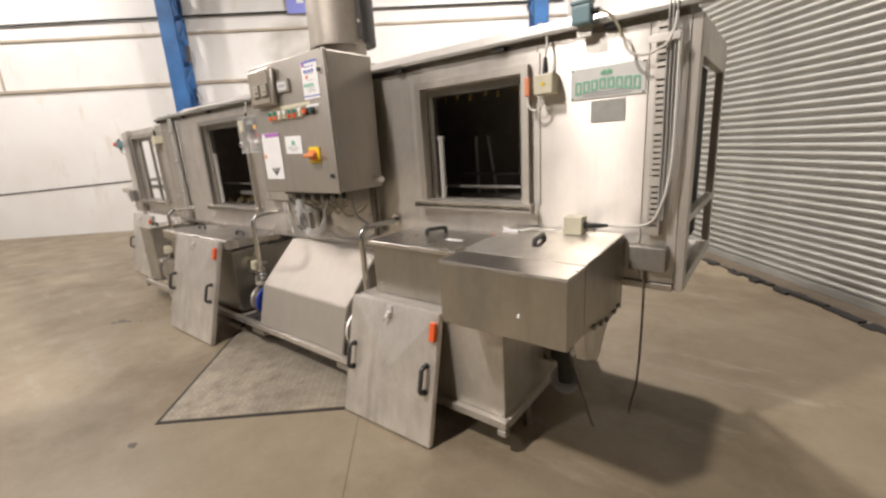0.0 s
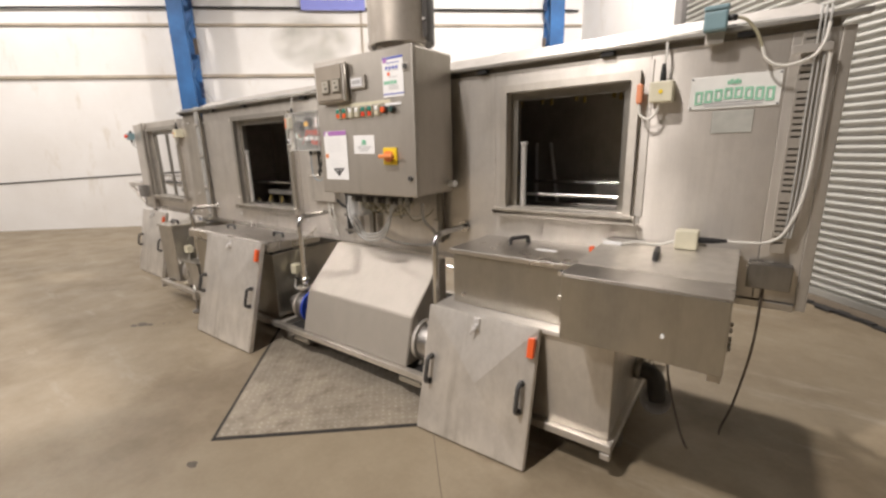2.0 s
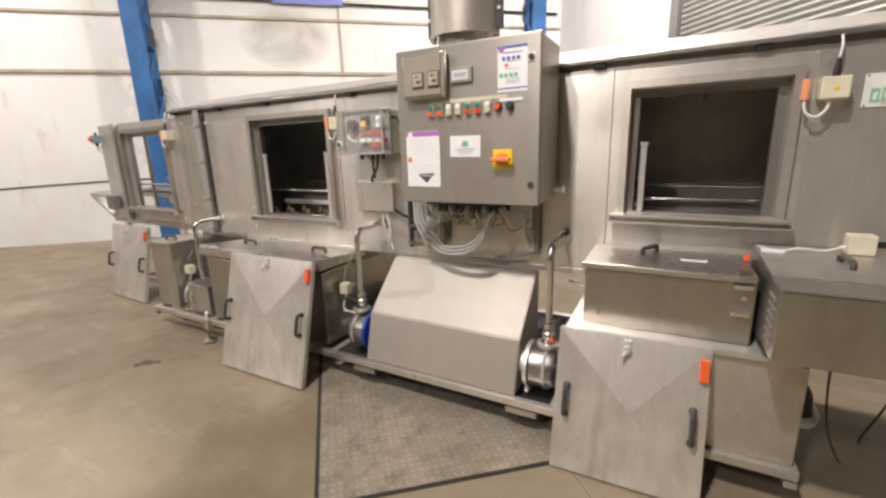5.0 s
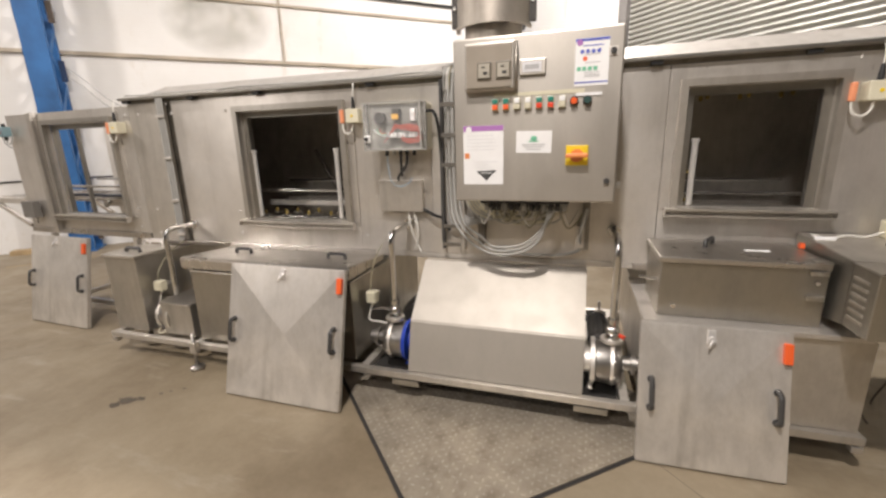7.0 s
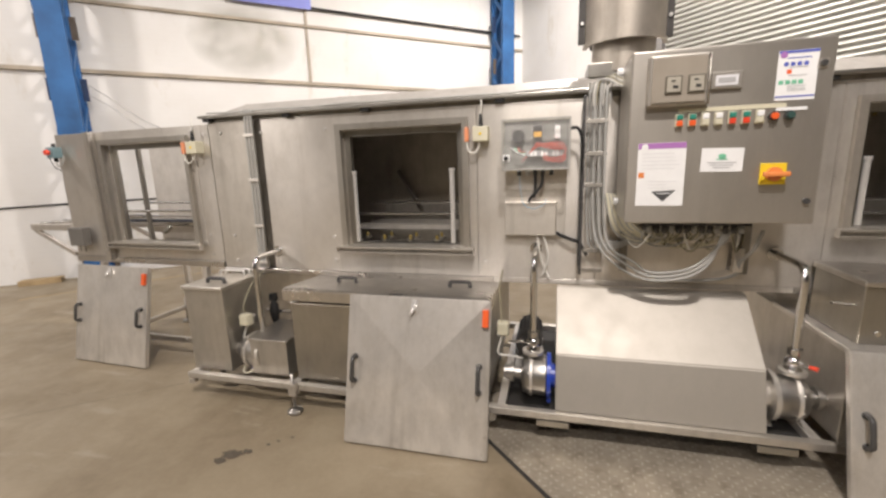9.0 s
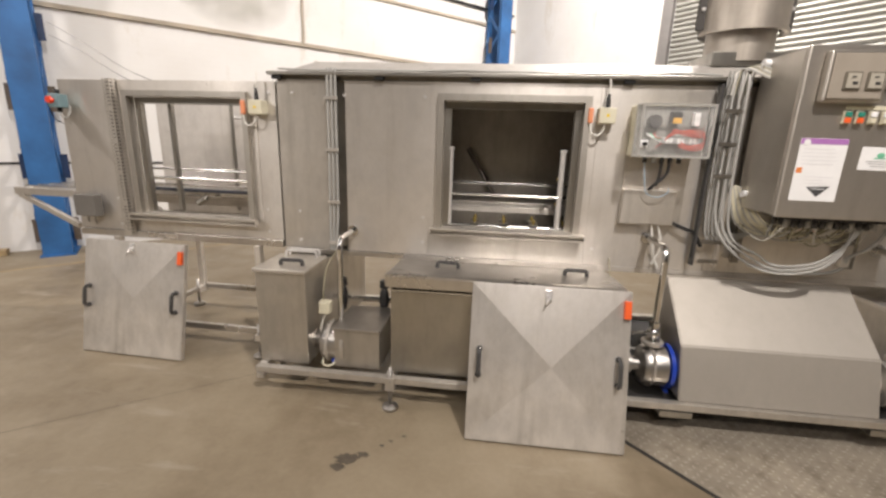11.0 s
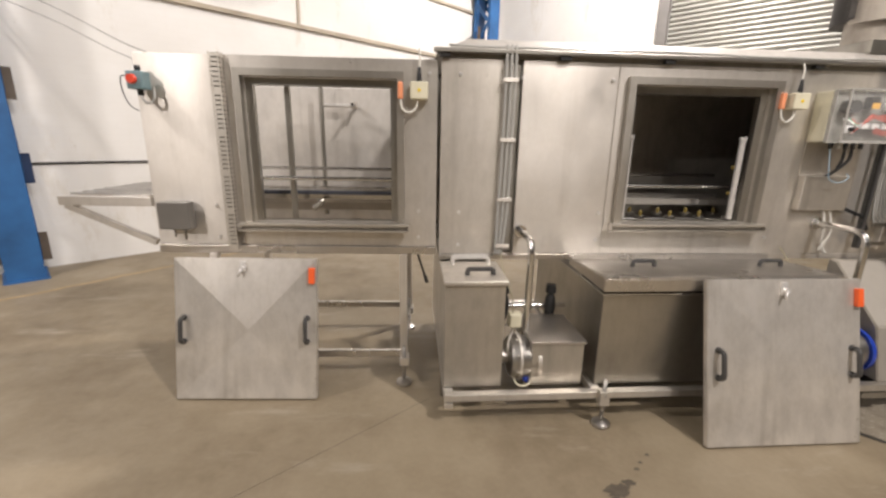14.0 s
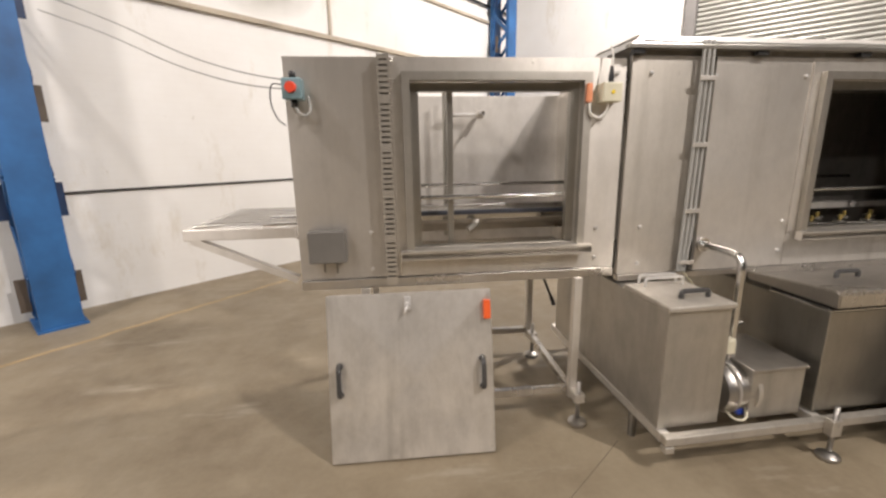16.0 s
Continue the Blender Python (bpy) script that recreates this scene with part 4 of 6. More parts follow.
def delivery_pipe(x, y, z0, z1, yback, label, valve=False, r=0.019):
    d = thing("delivery_pipe", (x, y, z0), label, "pipe", "delivery pipes")
    part("pipe", sweep(B(), bent([(x, y, z0), (x, y, z1), (x, yback, z1)], 0.08, 7), r, 14), STEEL_POLISH, d)
    part("collar", tube(B(), (x, y, z0 - 0.004), (x, y, z0 + 0.03), r * 2.1, 18), STEEL_POLISH, d)
    part("collar", tube(B(), (x, yback - 0.015, z1), (x, yback - 0.002, z1), r * 2.0, 18), STEEL_POLISH, d)
    if valve:
        part("valve_body", ball(B(), (x, y, z0 + 0.07), 0.038, (1.1, 1, 0.9)), STEEL_POLISH, d)
        part("flange", tube(B(), (x, y, z0 + 0.005), (x, y, z0 + 0.022), 0.062, 20), STEEL, d)
        part("union_nut", tube(B(), (x, y, z0 + 0.11), (x, y, z0 + 0.14), r * 1.7, 12), STEEL_POLISH, d)
    return d


delivery_pipe(-5.14, 1.79, 0.42, 1.00, F, "polished riser pipe from the small pump")
p = delivery_pipe(-3.22, 1.74, 0.48, 1.06, F, "polished riser pipe with a valve", True)
part("valve_lever", sweep(B(), bent([(-3.22, 1.72, 0.55), (-3.30, 1.70, 0.57), (-3.36, 1.69, 0.56)], 0.02), 0.008), STEEL_POLISH, p)
p = delivery_pipe(-1.90, 1.74, 0.48, 1.05, F, "polished riser pipe with a red levered valve", True)
part("valve_lever", sweep(B(), [(-1.90, 1.72, 0.55), (-1.85, 1.63, 0.56)], 0.009), STEEL_POLISH, p)
part("lever_grip", tube(B(), (-1.868, 1.662, 0.557), (-1.85, 1.63, 0.56), 0.011), RED, p, "red lever grip")
stand(-0.02, 0, -0.065)
# Pipe added only to carry the two hand valves.
p = thing("carrier_pipe", (-5.05, 2.05, 0.5), "black hand valves on an added level steel pipe", "pipe")
part("pipe", tube(B(), (-5.30, 2.08, 0.56), (-4.79, 2.08, 0.56), 0.014), STEEL_POLISH, p)
for x in (-5.2, -4.9):
    bm = sweep(B(), [(x, 2.05, 0.48), (x, 2.05, 0.52), (x, 2.05, 0.56), (x, 2.05, 0.62), (x, 2.05, 0.65), (x, 2.05, 0.66), (x, 2.05, 0.71)], [0.022, 0.03, 0.036, 0.032, 0.018, 0.034, 0.03], 12)
    part("hand_valve", bm, BLACK, p)

stand(0, 0, -0.013)


def filler_motor(x, y0, y1, rad):
    """A made-up dark finned motor that fills the black gap behind a pump."""
    z = 0.206 + rad + 0.03
    m = thing("filler_motor", (x, (y0 + y1) / 2, 0.206), "added dark motor shape blackening the gap behind a pump", "motor", "pump motors")
    part("housing", tube(B(), (x, y0 + 0.04, z), (x, y1, z), rad * 0.86, 20), IRON_SHADE, m)
    part("end_cover", sweep(B(), [(x, y0, z), (x, y0 + 0.012, z), (x, y0 + 0.04, z)], [rad * 0.6, rad * 0.9, rad * 0.95], 20), IRON_SHADE, m)
    for k in range(14):
        a = 2 * math.pi * k / 14
        c = Vector((x + rad * 0.92 * math.cos(a), 0, z + rad * 0.92 * math.sin(a)))
        part("fin", sweep(B(), [(c.x, y0 + 0.05, c.z), (c.x, y1 - 0.01, c.z)], 0.008, 4), IRON_SHADE, m)
    for y in (y0 + 0.08, y1 - 0.08):
        part("foot", bx(B(), x - rad * 0.8, x + rad * 0.8, y - 0.02, y + 0.02, 0.207, 0.255, 0.004), IRON_SHADE, m)


filler_motor(-1.94, 2.05, 2.45, 0.07)
filler_motor(-3.27, 2.16, 2.58, 0.095)

# ---- wide tank under the middle window ----
stand(-0.01, -0.03, -0.0125)
t2 = thing("wide_tank", (-4.1, 2.2, 0.206), "wide stainless tank with a flat lid and two handles", "tank")
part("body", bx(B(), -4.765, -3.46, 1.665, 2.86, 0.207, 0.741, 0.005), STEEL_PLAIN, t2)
part("collar", bx(B(), -4.77, -3.455, 1.658, 2.0, 0.742, 0.752, 0.002), STEEL_POLISH, t2)
# Black strip added to paint the shade in the gap below the lid.
part("gap_shade", bx(B(), -4.76, -3.465, 1.68, 2.0, 0.753, 0.774), BLACK, t2, "black strip standing in for shade in the lid gap")
bm = prism(B(), [(1.62, 0.775), (1.62, 0.846), (1.64, 0.856), (2.13, 0.818), (2.13, 0.775)], -4.79, -3.44)
bmesh.ops.bevel(bm, geom=bm.edges[:], offset=0.006, segments=2, affect="EDGES")
lid = part("lid", bm, STEEL_H, t2, "folded steel lid with rounded edges")
for x in (-4.45, -3.67):
    bow_handle(lid, (x, 1.87, 0.838), (1, 0, 0), 0.13, 0.035, GREY_HANDLE, 0.012)

# ---- sloping pump cover ----
stand()
h = thing("pump_cover", (-2.565, 1.8, 0.193), "sloping bright stainless pump cover on the frame", "machine cover")
bm = prism(B(), [(1.590, 0.193), (1.672, 0.503), (1.99, 0.812), (2.05, 0.812), (2.05, 0.193)], -3.087, -2.045)
bmesh.ops.bevel(bm, geom=bm.edges[:], offset=0.006, segments=2, affect="EDGES")
part("casing", bm, STEEL_HOOD, h)
part("seam", bx(B(), -2.567, -2.563, 2.0, 2.04, 0.813, 0.816), STEEL, h)

# ---- deep tank ----
stand(0.065, -0.01, -0.0135)
t3 = thing("deep_tank", (-1.33, 2.2, 0.206), "deep stainless tank with a hinged lid", "tank")
part("body", bx(B(), -1.815, -0.875, 1.605, 2.86, 0.207, 0.672, 0.005), STEEL_WORN, t3)
part("ledge", bx(B(), -1.84, -0.90, 1.585, 2.3, 0.674, 0.700, 0.004), STEEL_BRIGHT, t3)
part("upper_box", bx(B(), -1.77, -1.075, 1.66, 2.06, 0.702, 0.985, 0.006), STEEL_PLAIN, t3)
part("lift_bar", tube(B(), (-1.772, 1.74, 0.87), (-1.86, 1.72, 0.885), 0.008), STEEL_POLISH, t3)
lid = part("lid", bx(B(), -1.785, -1.078, 1.64, 2.062, 0.987, 1.018, 0.007), STEEL_H, t3)
bow_handle(lid, (-1.50, 1.93, 1.016), (0.5, 0.86, 0), 0.12, 0.035, GREY_HANDLE, 0.012)
part("name_tag", bx(B(), -1.36, -1.25, 1.83, 1.86, 1.018, 1.020), PAPER, lid, "small white stuck label")
for x, z in ((-1.70, 0.76), (-1.12, 0.92)):
    part("stud", tube(B(), (x, 1.66, z), (x, 1.645, z), 0.011, 10), STEEL_POLISH, t3)
part("latch_tab", bx(B(), -1.15, -1.085, 1.62, 1.70, 1.019, 1.028, 0.003), STEEL_POLISH, t3)
for z in (0.85, 0.97):
    part("latch", bx(B(), -1.16, -1.09, 1.635, 1.66, z - 0.012, z + 0.012, 0.003), STEEL_POLISH, t3)

# ---- drum filter box ----
stand()
db = thing("filter_box", (-0.70, 1.70, 0.70), "overhanging stainless filter box with a louvred side", "machine cover")
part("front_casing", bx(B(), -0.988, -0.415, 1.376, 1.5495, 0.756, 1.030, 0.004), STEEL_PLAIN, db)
bm = prism(B(), [(1.55, 0.756), (1.55, 1.036), (2.055, 1.056), (2.055, 0.71), (1.86, 0.70)], -0.988, -0.414)
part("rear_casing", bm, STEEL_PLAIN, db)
part("top_skin", bx(B(), -0.992, -0.412, 1.371, 1.549, 1.032, 1.040, 0.003), STEEL_H, db)
# Added sheet whose lighter colour stands in for light on the rear top.
bm = prism(B(), [(1.552, 1.038), (1.552, 1.042), (2.052, 1.062), (2.052, 1.058)], -0.986, -0.416)
part("top_skin", bm, STEEL_WORN, db, "added lighter sheet brightening the sloping rear top")
for i in range(6):
    z = 0.80 + i * 0.035
    bm = prism(B(), [(1.42, z), (1.42, z + 0.012), (1.52, z + 0.012), (1.52, z)], -0.995, -0.989)
    part("louvre", bm, STEEL_WORN, db)
bow_handle(db, (-0.712, 1.78, 1.044), (-0.09, 0.99, 0.03), 0.12, 0.035, GREY_HANDLE, 0.012)
part("stud", tube(B(), (-0.607, 1.376, 0.862), (-0.607, 1.368, 0.862), 0.007, 10), PAPER, db)
bm = prism(B(), [(1.56, 0.755), (1.88, 0.70), (1.74, 0.56), (1.60, 0.62)], -0.465, -0.42)
part("chute", bm, STEEL_WORN, db)
for y, z in ((1.66, 0.752), (1.74, 0.738), (1.82, 0.724), (1.93, 0.722), (2.0, 0.726)):
    part("hinge_pin", bx(B(), -0.413, -0.402, y - 0.014, y + 0.014, z - 0.012, z + 0.006, 0.003), STEEL_DARK, db)
dr = thing("drain_outlet", (-0.74, 2.08, 0.1), "round steel drain outlet beside the deep tank foot", "pipe")
# Pipe coloured near black for the shade below the filter box.
part("pipe", sweep(B(), bent([(-0.808, 2.10, 0.34), (-0.70, 2.08, 0.34), (-0.69, 2.06, 0.20)], 0.07), 0.045, 14), IRON_SHADE, dr)
mouth, way = Vector((-0.69, 2.05, 0.215)), Vector((0.35, -0.78, 0.52)).normalized()
part("flange", sweep(B(), [mouth - way * 0.03, mouth, mouth + way * 0.006, mouth + way * 0.006, mouth - way * 0.02], [0.06, 0.078, 0.076, 0.062, 0.06], 22), STEEL_SATIN, dr, "round steel drain mouth")
# Dark disc puts the open mouth's shade into colour.
part("mouth_shade", tube(B(), mouth - way * 0.022, mouth - way * 0.016, 0.06, 18), IRON_SHADE, dr, "dark disc standing in for shade in the mouth")
part("union_nut", tube(B(), (-0.808, 2.10, 0.34), (-0.77, 2.095, 0.34), 0.06, 10), STEEL_DARK, dr)
# ---- small junction boxes by the pumps ----
stand(0, 0, -0.01)
for x, y, z, tail in ((-5.225, 1.74, 0.56, (-5.22, 1.72, 0.25)), (-3.405, 1.80, 0.60, (-3.36, 1.80, 0.42))):
    q = thing("pump_switch", (x, y, z - 0.045), "small cream junction box by a pump", "electrical box", "pump junction boxes")
    part("box", bx(B(), x - 0.035, x + 0.035, y - 0.03, y + 0.03, z - 0.04, z + 0.04, 0.006), CREAM, q)
    part("lid", bx(B(), x - 0.03, x + 0.03, y - 0.037, y - 0.031, z - 0.034, z + 0.034, 0.003), CREAM, q)
    part("bracket", bx(B(), x - 0.01, x + 0.01, y + 0.03, y + 0.10, z - 0.01, z + 0.01, 0.002), STEEL, q)
    part("lead", sweep(B(), slack([(x - 0.01, y, z + 0.04), (x - 0.015, y + 0.02, z + 0.12), (x - 0.04, y + 0.15, z + 0.22), (x - 0.03, F - 0.01, z + 0.30)], 6), 0.004, 6), KHAKI, q)
    part("lead", sweep(B(), slack([(x, y, z - 0.04), (x - 0.03, y - 0.01, z - 0.16), tail, (tail[0] + 0.08, tail[1] + 0.02, 0.225 if x < -5 else tail[2] - 0.02)], 6), 0.007, 6), WHITE_CABLE, q)

# ---- control cabinet ----
stand(0.035, -0.025, -0.007)
TIMER_DIAL = paint("grey_dial", (0.44, 0.41, 0.34), 0.4)
CY = 1.675
cab = thing("control_cabinet", (-2.39, 1.87, 1.277), "grey steel control cabinet on the tunnel front", "control cabinet")
part("enclosure", bx(B(), -2.80, -1.985, CY + 0.022, 2.045, 1.277, 2.088, 0.012), CABINET, cab)
door = part("door", bx(B(), -2.803, -1.982, CY, CY + 0.02, 1.272, 2.092, 0.008), CABINET, cab, "flat cabinet door with rounded edges")
part("lock_plate", bx(B(), -2.052, -2.01, CY - 0.004, CY - 0.0005, 1.958, 2.0, 0.001), STEEL, door)
for x, z in ((-2.03, 1.98), (-2.025, 1.38)):
    k = part("lock", tube(B(), (x, CY, z), (x, CY - 0.012, z), 0.014, 12), GREY_HANDLE, door, "small dark cam lock")
mw = part("meter_window", bx(B(), -2.735, -2.48, CY - 0.045, CY - 0.001, 1.832, 2.06, 0.01), CABINET, cab, "smoked hinged cover over two timers")
part("cover_pane", bx(B(), -2.722, -2.494, CY - 0.052, CY - 0.047, 1.846, 2.046, 0.004), SMOKED, mw)
for x in (-2.63, -2.535):
    bm = bx(B(), x - 0.036, x + 0.036, CY - 0.060, CY - 0.053, 1.885, 1.965, 0.003)
    part("timer", bm, TIMER, mw, "square panel timer with a brown bezel")
    part("timer_dial", bx(B(), x - 0.028, x + 0.028, CY - 0.0635, CY - 0.0605, 1.893, 1.957), TIMER_DIAL, mw)
    bm = bx(B(), x - 0.004, x + 0.018, CY - 0.066, CY - 0.064, 1.908, 1.920)
    bx(bm, x - 0.012, x + 0.006, CY - 0.066, CY - 0.064, 1.938, 1.944)
    part("timer_dial", bm, GREY_HANDLE, mw)
part("hinge_strip", tube(B(), (-2.476, CY - 0.03, 1.835), (-2.476, CY - 0.03, 2.058), 0.006, 8), CABINET, mw)
dp = part("display", bx(B(), -2.462, -2.335, CY - 0.016, CY - 0.001, 1.898, 1.972, 0.004), CABINET, cab, "grey framed digital counter")
part("screen", bx(B(), -2.447, -2.355, CY - 0.0185, CY - 0.0165, 1.912, 1.958), PALE_PRINT, dp)
part("screen_digits", bx(B(), -2.435, -2.367, CY - 0.0205, CY - 0.019, 1.926, 1.946), GREY_PRINT, dp)
part("label_strip", bx(B(), -2.59, -2.15, CY - 0.003, CY - 0.0005, 1.803, 1.822), CREAM, cab, "long cream label strip above the buttons")
part("label_strip", bx(B(), -2.19, -2.07, CY - 0.006, CY - 0.0035, 1.788, 1.802), PAPER, cab)
cols = ((GREEN, ORANGE), (GREEN, ORANGE), (PAPER, CREAM), (PAPER, CREAM), (GREEN, RED), (GREEN, RED), (PAPER, CREAM))
for i, (top, low) in enumerate(cols):
    x = -2.583 + i * 0.0552
    b = part("push_button", bx(B(), x - 0.018, x + 0.018, CY - 0.014, CY - 0.001, 1.737, 1.797, 0.004), CREAM, cab, "twin rectangular push button")
    part("button_cap", bx(B(), x - 0.014, x + 0.014, CY - 0.022, CY - 0.0145, 1.769, 1.793, 0.003), top, b)
    part("button_cap", bx(B(), x - 0.014, x + 0.014, CY - 0.022, CY - 0.0145, 1.741, 1.766, 0.003), low, b)
for x, mat in ((-2.197, ORANGE), (-2.135, GREEN_BOX)):
    b = part("selector_knob", tube(B(), (x, CY - 0.001, 1.767), (x, CY - 0.014, 1.767), 0.021, 18), GREY_HANDLE, cab)
    part("knob_cap", tube(B(), (x, CY - 0.0145, 1.767), (x, CY - 0.028, 1.767), 0.015, 16), mat, b)
iso = part("isolator", bx(B(), -2.225, -2.118, CY - 0.008, CY - 0.001, 1.458, 1.556, 0.003), YELLOW, cab, "yellow main isolator plate with an orange knob")
bm = tube(B(), (-2.172, CY - 0.009, 1.507), (-2.172, CY - 0.03, 1.507), 0.032, 20)
bx(bm, -2.225, -2.118, CY - 0.055, CY - 0.03, 1.496, 1.518, 0.006, Matrix.Translation((0, 0, 0)))
part("rotary_knob", bm, PALE_ORANGE, iso, "orange rotary knob")


def sheet(name, x0, x1, z0, z1, y, label, tilt=0.0):
    s = thing(name, ((x0 + x1) / 2, y, z0), label, "label")
    part("paper", bx(B(), x0, x1, y - 0.0012, y, z0, z1), PAPER, s)
    s.rotation_euler[1] = radians(tilt)
    return s


def bar(owner, x0, x1, z0, z1, y, mat, name="print_bar"):
    part(name, bx(B(), x0, x1, y - 0.0024, y - 0.0014, z0, z1), mat, owner)


s = sheet("hazard_sheet", -2.755, -2.54, 1.362, 1.668, CY - 0.001, "white hazard data sheet with a purple heading on the cabinet")
bar(s, -2.754, -2.541, 1.640, 1.667, CY - 0.001, PURPLE)
part("emblem", tube(B(), (-2.725, CY - 0.0025, 1.648), (-2.725, CY - 0.004, 1.648), 0.016, 16), PAPER, s)
bar(s, -2.748, -2.722, 1.50, 1.527, CY - 0.001, PALE_ORANGE)
rng = random.Random(5)
for i in range(5):
    z = 1.615 - i * 0.018
    bar(s, -2.735, -2.735 + 0.17 * rng.uniform(0.6, 1.0), z, z + 0.003, CY - 0.001, PALE_PRINT)
for i in range(3):
    z = 1.48 - i * 0.016
    bar(s, -2.70, -2.70 + 0.13 * rng.uniform(0.6, 1.0), z, z + 0.003, CY - 0.001, PALE_PRINT)
bm = B()
vs = [bm.verts.new((x, CY - 0.0026, z)) for x, z in ((-2.685, 1.432), (-2.575, 1.438), (-2.63, 1.382))]
bm.faces.new(vs)
part("hazard_mark", bm, DARK_PRINT, s, "dark half of a hazard diamond")
bar(s, -2.66, -2.60, 1.421, 1.425, CY - 0.002, PAPER)

stand(0.049, -0.025, -0.007)
s = sheet("notice_sheet", -2.215, -2.062, 1.832, 2.042, CY - 0.001, "white notice with blue and green symbols on the cabinet")
bar(s, -2.214, -2.063, 2.030, 2.041, CY - 0.001, BLUE_PRINT)
bar(s, -2.214, -2.063, 1.845, 1.851, CY - 0.001, BLUE_PRINT)
part("emblem", tube(B(), (-2.195, CY - 0.0025, 2.025), (-2.195, CY - 0.0038, 2.025), 0.014, 16), PURPLE, s)
bar(s, -2.18, -2.09, 2.008, 2.012, CY - 0.001, BLUE_PRINT)
for i in range(4):
    x = -2.183 + i * 0.025
    part("symbol", tube(B(), (x, CY - 0.0024, 1.985), (x, CY - 0.0036, 1.985), 0.0095, 12), BLUE_PRINT, s)
    part("symbol", bx(B(), x - 0.022, x - 0.004, CY - 0.0036, CY - 0.0024, 1.90, 1.918), GREEN_PRINT, s)
bar(s, -2.178, -2.16, 1.945, 1.962, CY - 0.001, ORANGE)
for z in (1.97, 1.935, 1.89, 1.88, 1.872):
    bar(s, -2.17, -2.10, z, z + 0.003, CY - 0.001, GREY_PRINT)
stand(0.035, -0.025, -0.007)
s = sheet("maker_label", -2.475, -2.297, 1.523, 1.633, CY - 0.001, "white label with a small green crest on the cabinet", 1.0)
part("crest", ball(B(), (-2.386, CY - 0.003, 1.595), 0.014, (1.3, 0.1, 0.9), 10), GREEN_PRINT, s)
bar(s, -2.41, -2.362, 1.578, 1.584, CY - 0.001, GREEN_PRINT)
for z, w in ((1.563, 0.06), (1.552, 0.05), (1.54, 0.035)):
    bar(s, -2.386 - w, -2.386 + w, z, z + 0.004, CY - 0.001, GREY_PRINT)

# cabinet mounts, gland box and loose cables
mt = thing("cabinet_mount", (-2.4, 2.0, 0.95), "steel mounting rails carrying the control cabinet", "bracket")
for x in (-2.74, -2.10):
    part("mount_rail", bx(B(), x - 0.02, x + 0.02, 2.036, F - 0.002, 0.93, 1.27, 0.003), STEEL_DARK, mt)
part("mount_tube", tube(B(), (-2.0, 2.0, 1.33), (-1.93, 1.985, 1.33), 0.02, 14), PAPER, mt, "white plastic tube end")
part("mount_tube", tube(B(), (-2.82, 1.96, 1.36), (-2.80, 1.96, 1.36), 0.02, 14), PAPER, mt)
part("mount_tube", tube(B(), (-2.83, 1.98, 2.06), (-2.80, 1.98, 2.06), 0.022, 14), PAPER, mt)
gl = thing("gland_plate", (-2.44, 1.86, 1.20), "black gland plate with rows of cable glands", "gland plate")
part("plate", bx(B(), -2.68, -2.20, 1.74, 2.00, 1.25, 1.276, 0.004), BLACK, gl)
for i in range(13):
    for j in range(2):
        x, y = -2.655 + i * 0.036, 1.80 + j * 0.1
        part("gland", tube(B(), (x, y, 1.25), (x, y, 1.205), 0.014, 8), GREY_HANDLE if (i + j) % 3 else GREY_CABLE, gl)


def cable(pts, r, mat, label, name="cable"):
    return single(name, sweep(B(), slack(pts), r, 7), mat, label, "cable")


rng = random.Random(11)
for i in range(3):
    x = -2.935 + 0.03 * i
    y = F - 0.05 - 0.012 * i
    low = 0.925 + 0.022 * i
    xe = -2.30 + 0.018 * i
    cable([(x + 0.01, F - 0.04, 2.03), (x, y, 1.94), (x, y - 0.01, 1.6), (x + 0.01, y - 0.02, 1.25), (x + 0.05, 1.95, 1.09), (x + 0.17, 1.90, low + 0.05), (-2.62, 1.86, low), (-2.45, 1.83, low + 0.03),
           (-2.35, 1.81, low + 0.12), (xe, 1.80, 1.22)], 0.0075, GREY_CABLE, "grey cable looping under the control cabinet")
for i in range(6):
    x = -2.965 + 0.019 * i
    cable([(x, F - 0.04, 2.03), (x, F - 0.03, 1.93), (x + 0.003, F - 0.03, 1.5), (x + 0.01, F - 0.035, 1.2), (x + 0.05, F - 0.04, 1.06 + 0.01 * i), (x + 0.22, F - 0.03, 1.08 + 0.01 * i)], 0.006, GREY_CABLE, "grey cable beside the control cabinet")
for i in range(14):
    xe = -2.655 + 0.034 * i
    dip = rng.uniform(1.10, 1.17)
    cable([(-2.86 + 0.006 * i, F - 0.05, 1.40), (-2.82 + 0.01 * i, 2.00 - 0.006 * i, 1.21), (-2.74 + 0.02 * i, 1.97, dip), ((-2.72 + xe) / 2 + 0.04, 1.95, dip - 0.01), (xe - 0.015, 1.91, dip + 0.02), (xe, 1.90, 1.215)], 0.005,
          CREAM if i % 3 else GREY_CABLE, "thin pale cable under the control cabinet")
cable([(-2.10, 1.86, 1.21), (-2.12, 1.90, 1.10), (-2.13, 2.02, 1.0), (-2.13, 2.045, 0.93), (-2.25, 2.045, 0.89), (-2.5, 2.045, 0.885), (-2.66, 2.045, 0.92)], 0.010, GREY_CABLE, "grey flexible conduit behind the pump cover")
lad = thing("cable_ladder", (-2.9, F, 0.88), "dark upright cable ladder beside the cabinet", "cable tray")
for x in (-2.99, -2.855):
    part("ladder_rail", bx(B(), x - 0.008, x + 0.008, F - 0.045, F - 0.003, 0.90, 1.96, 0.002), GREY_HANDLE if x < -2.9 else STEEL, lad)
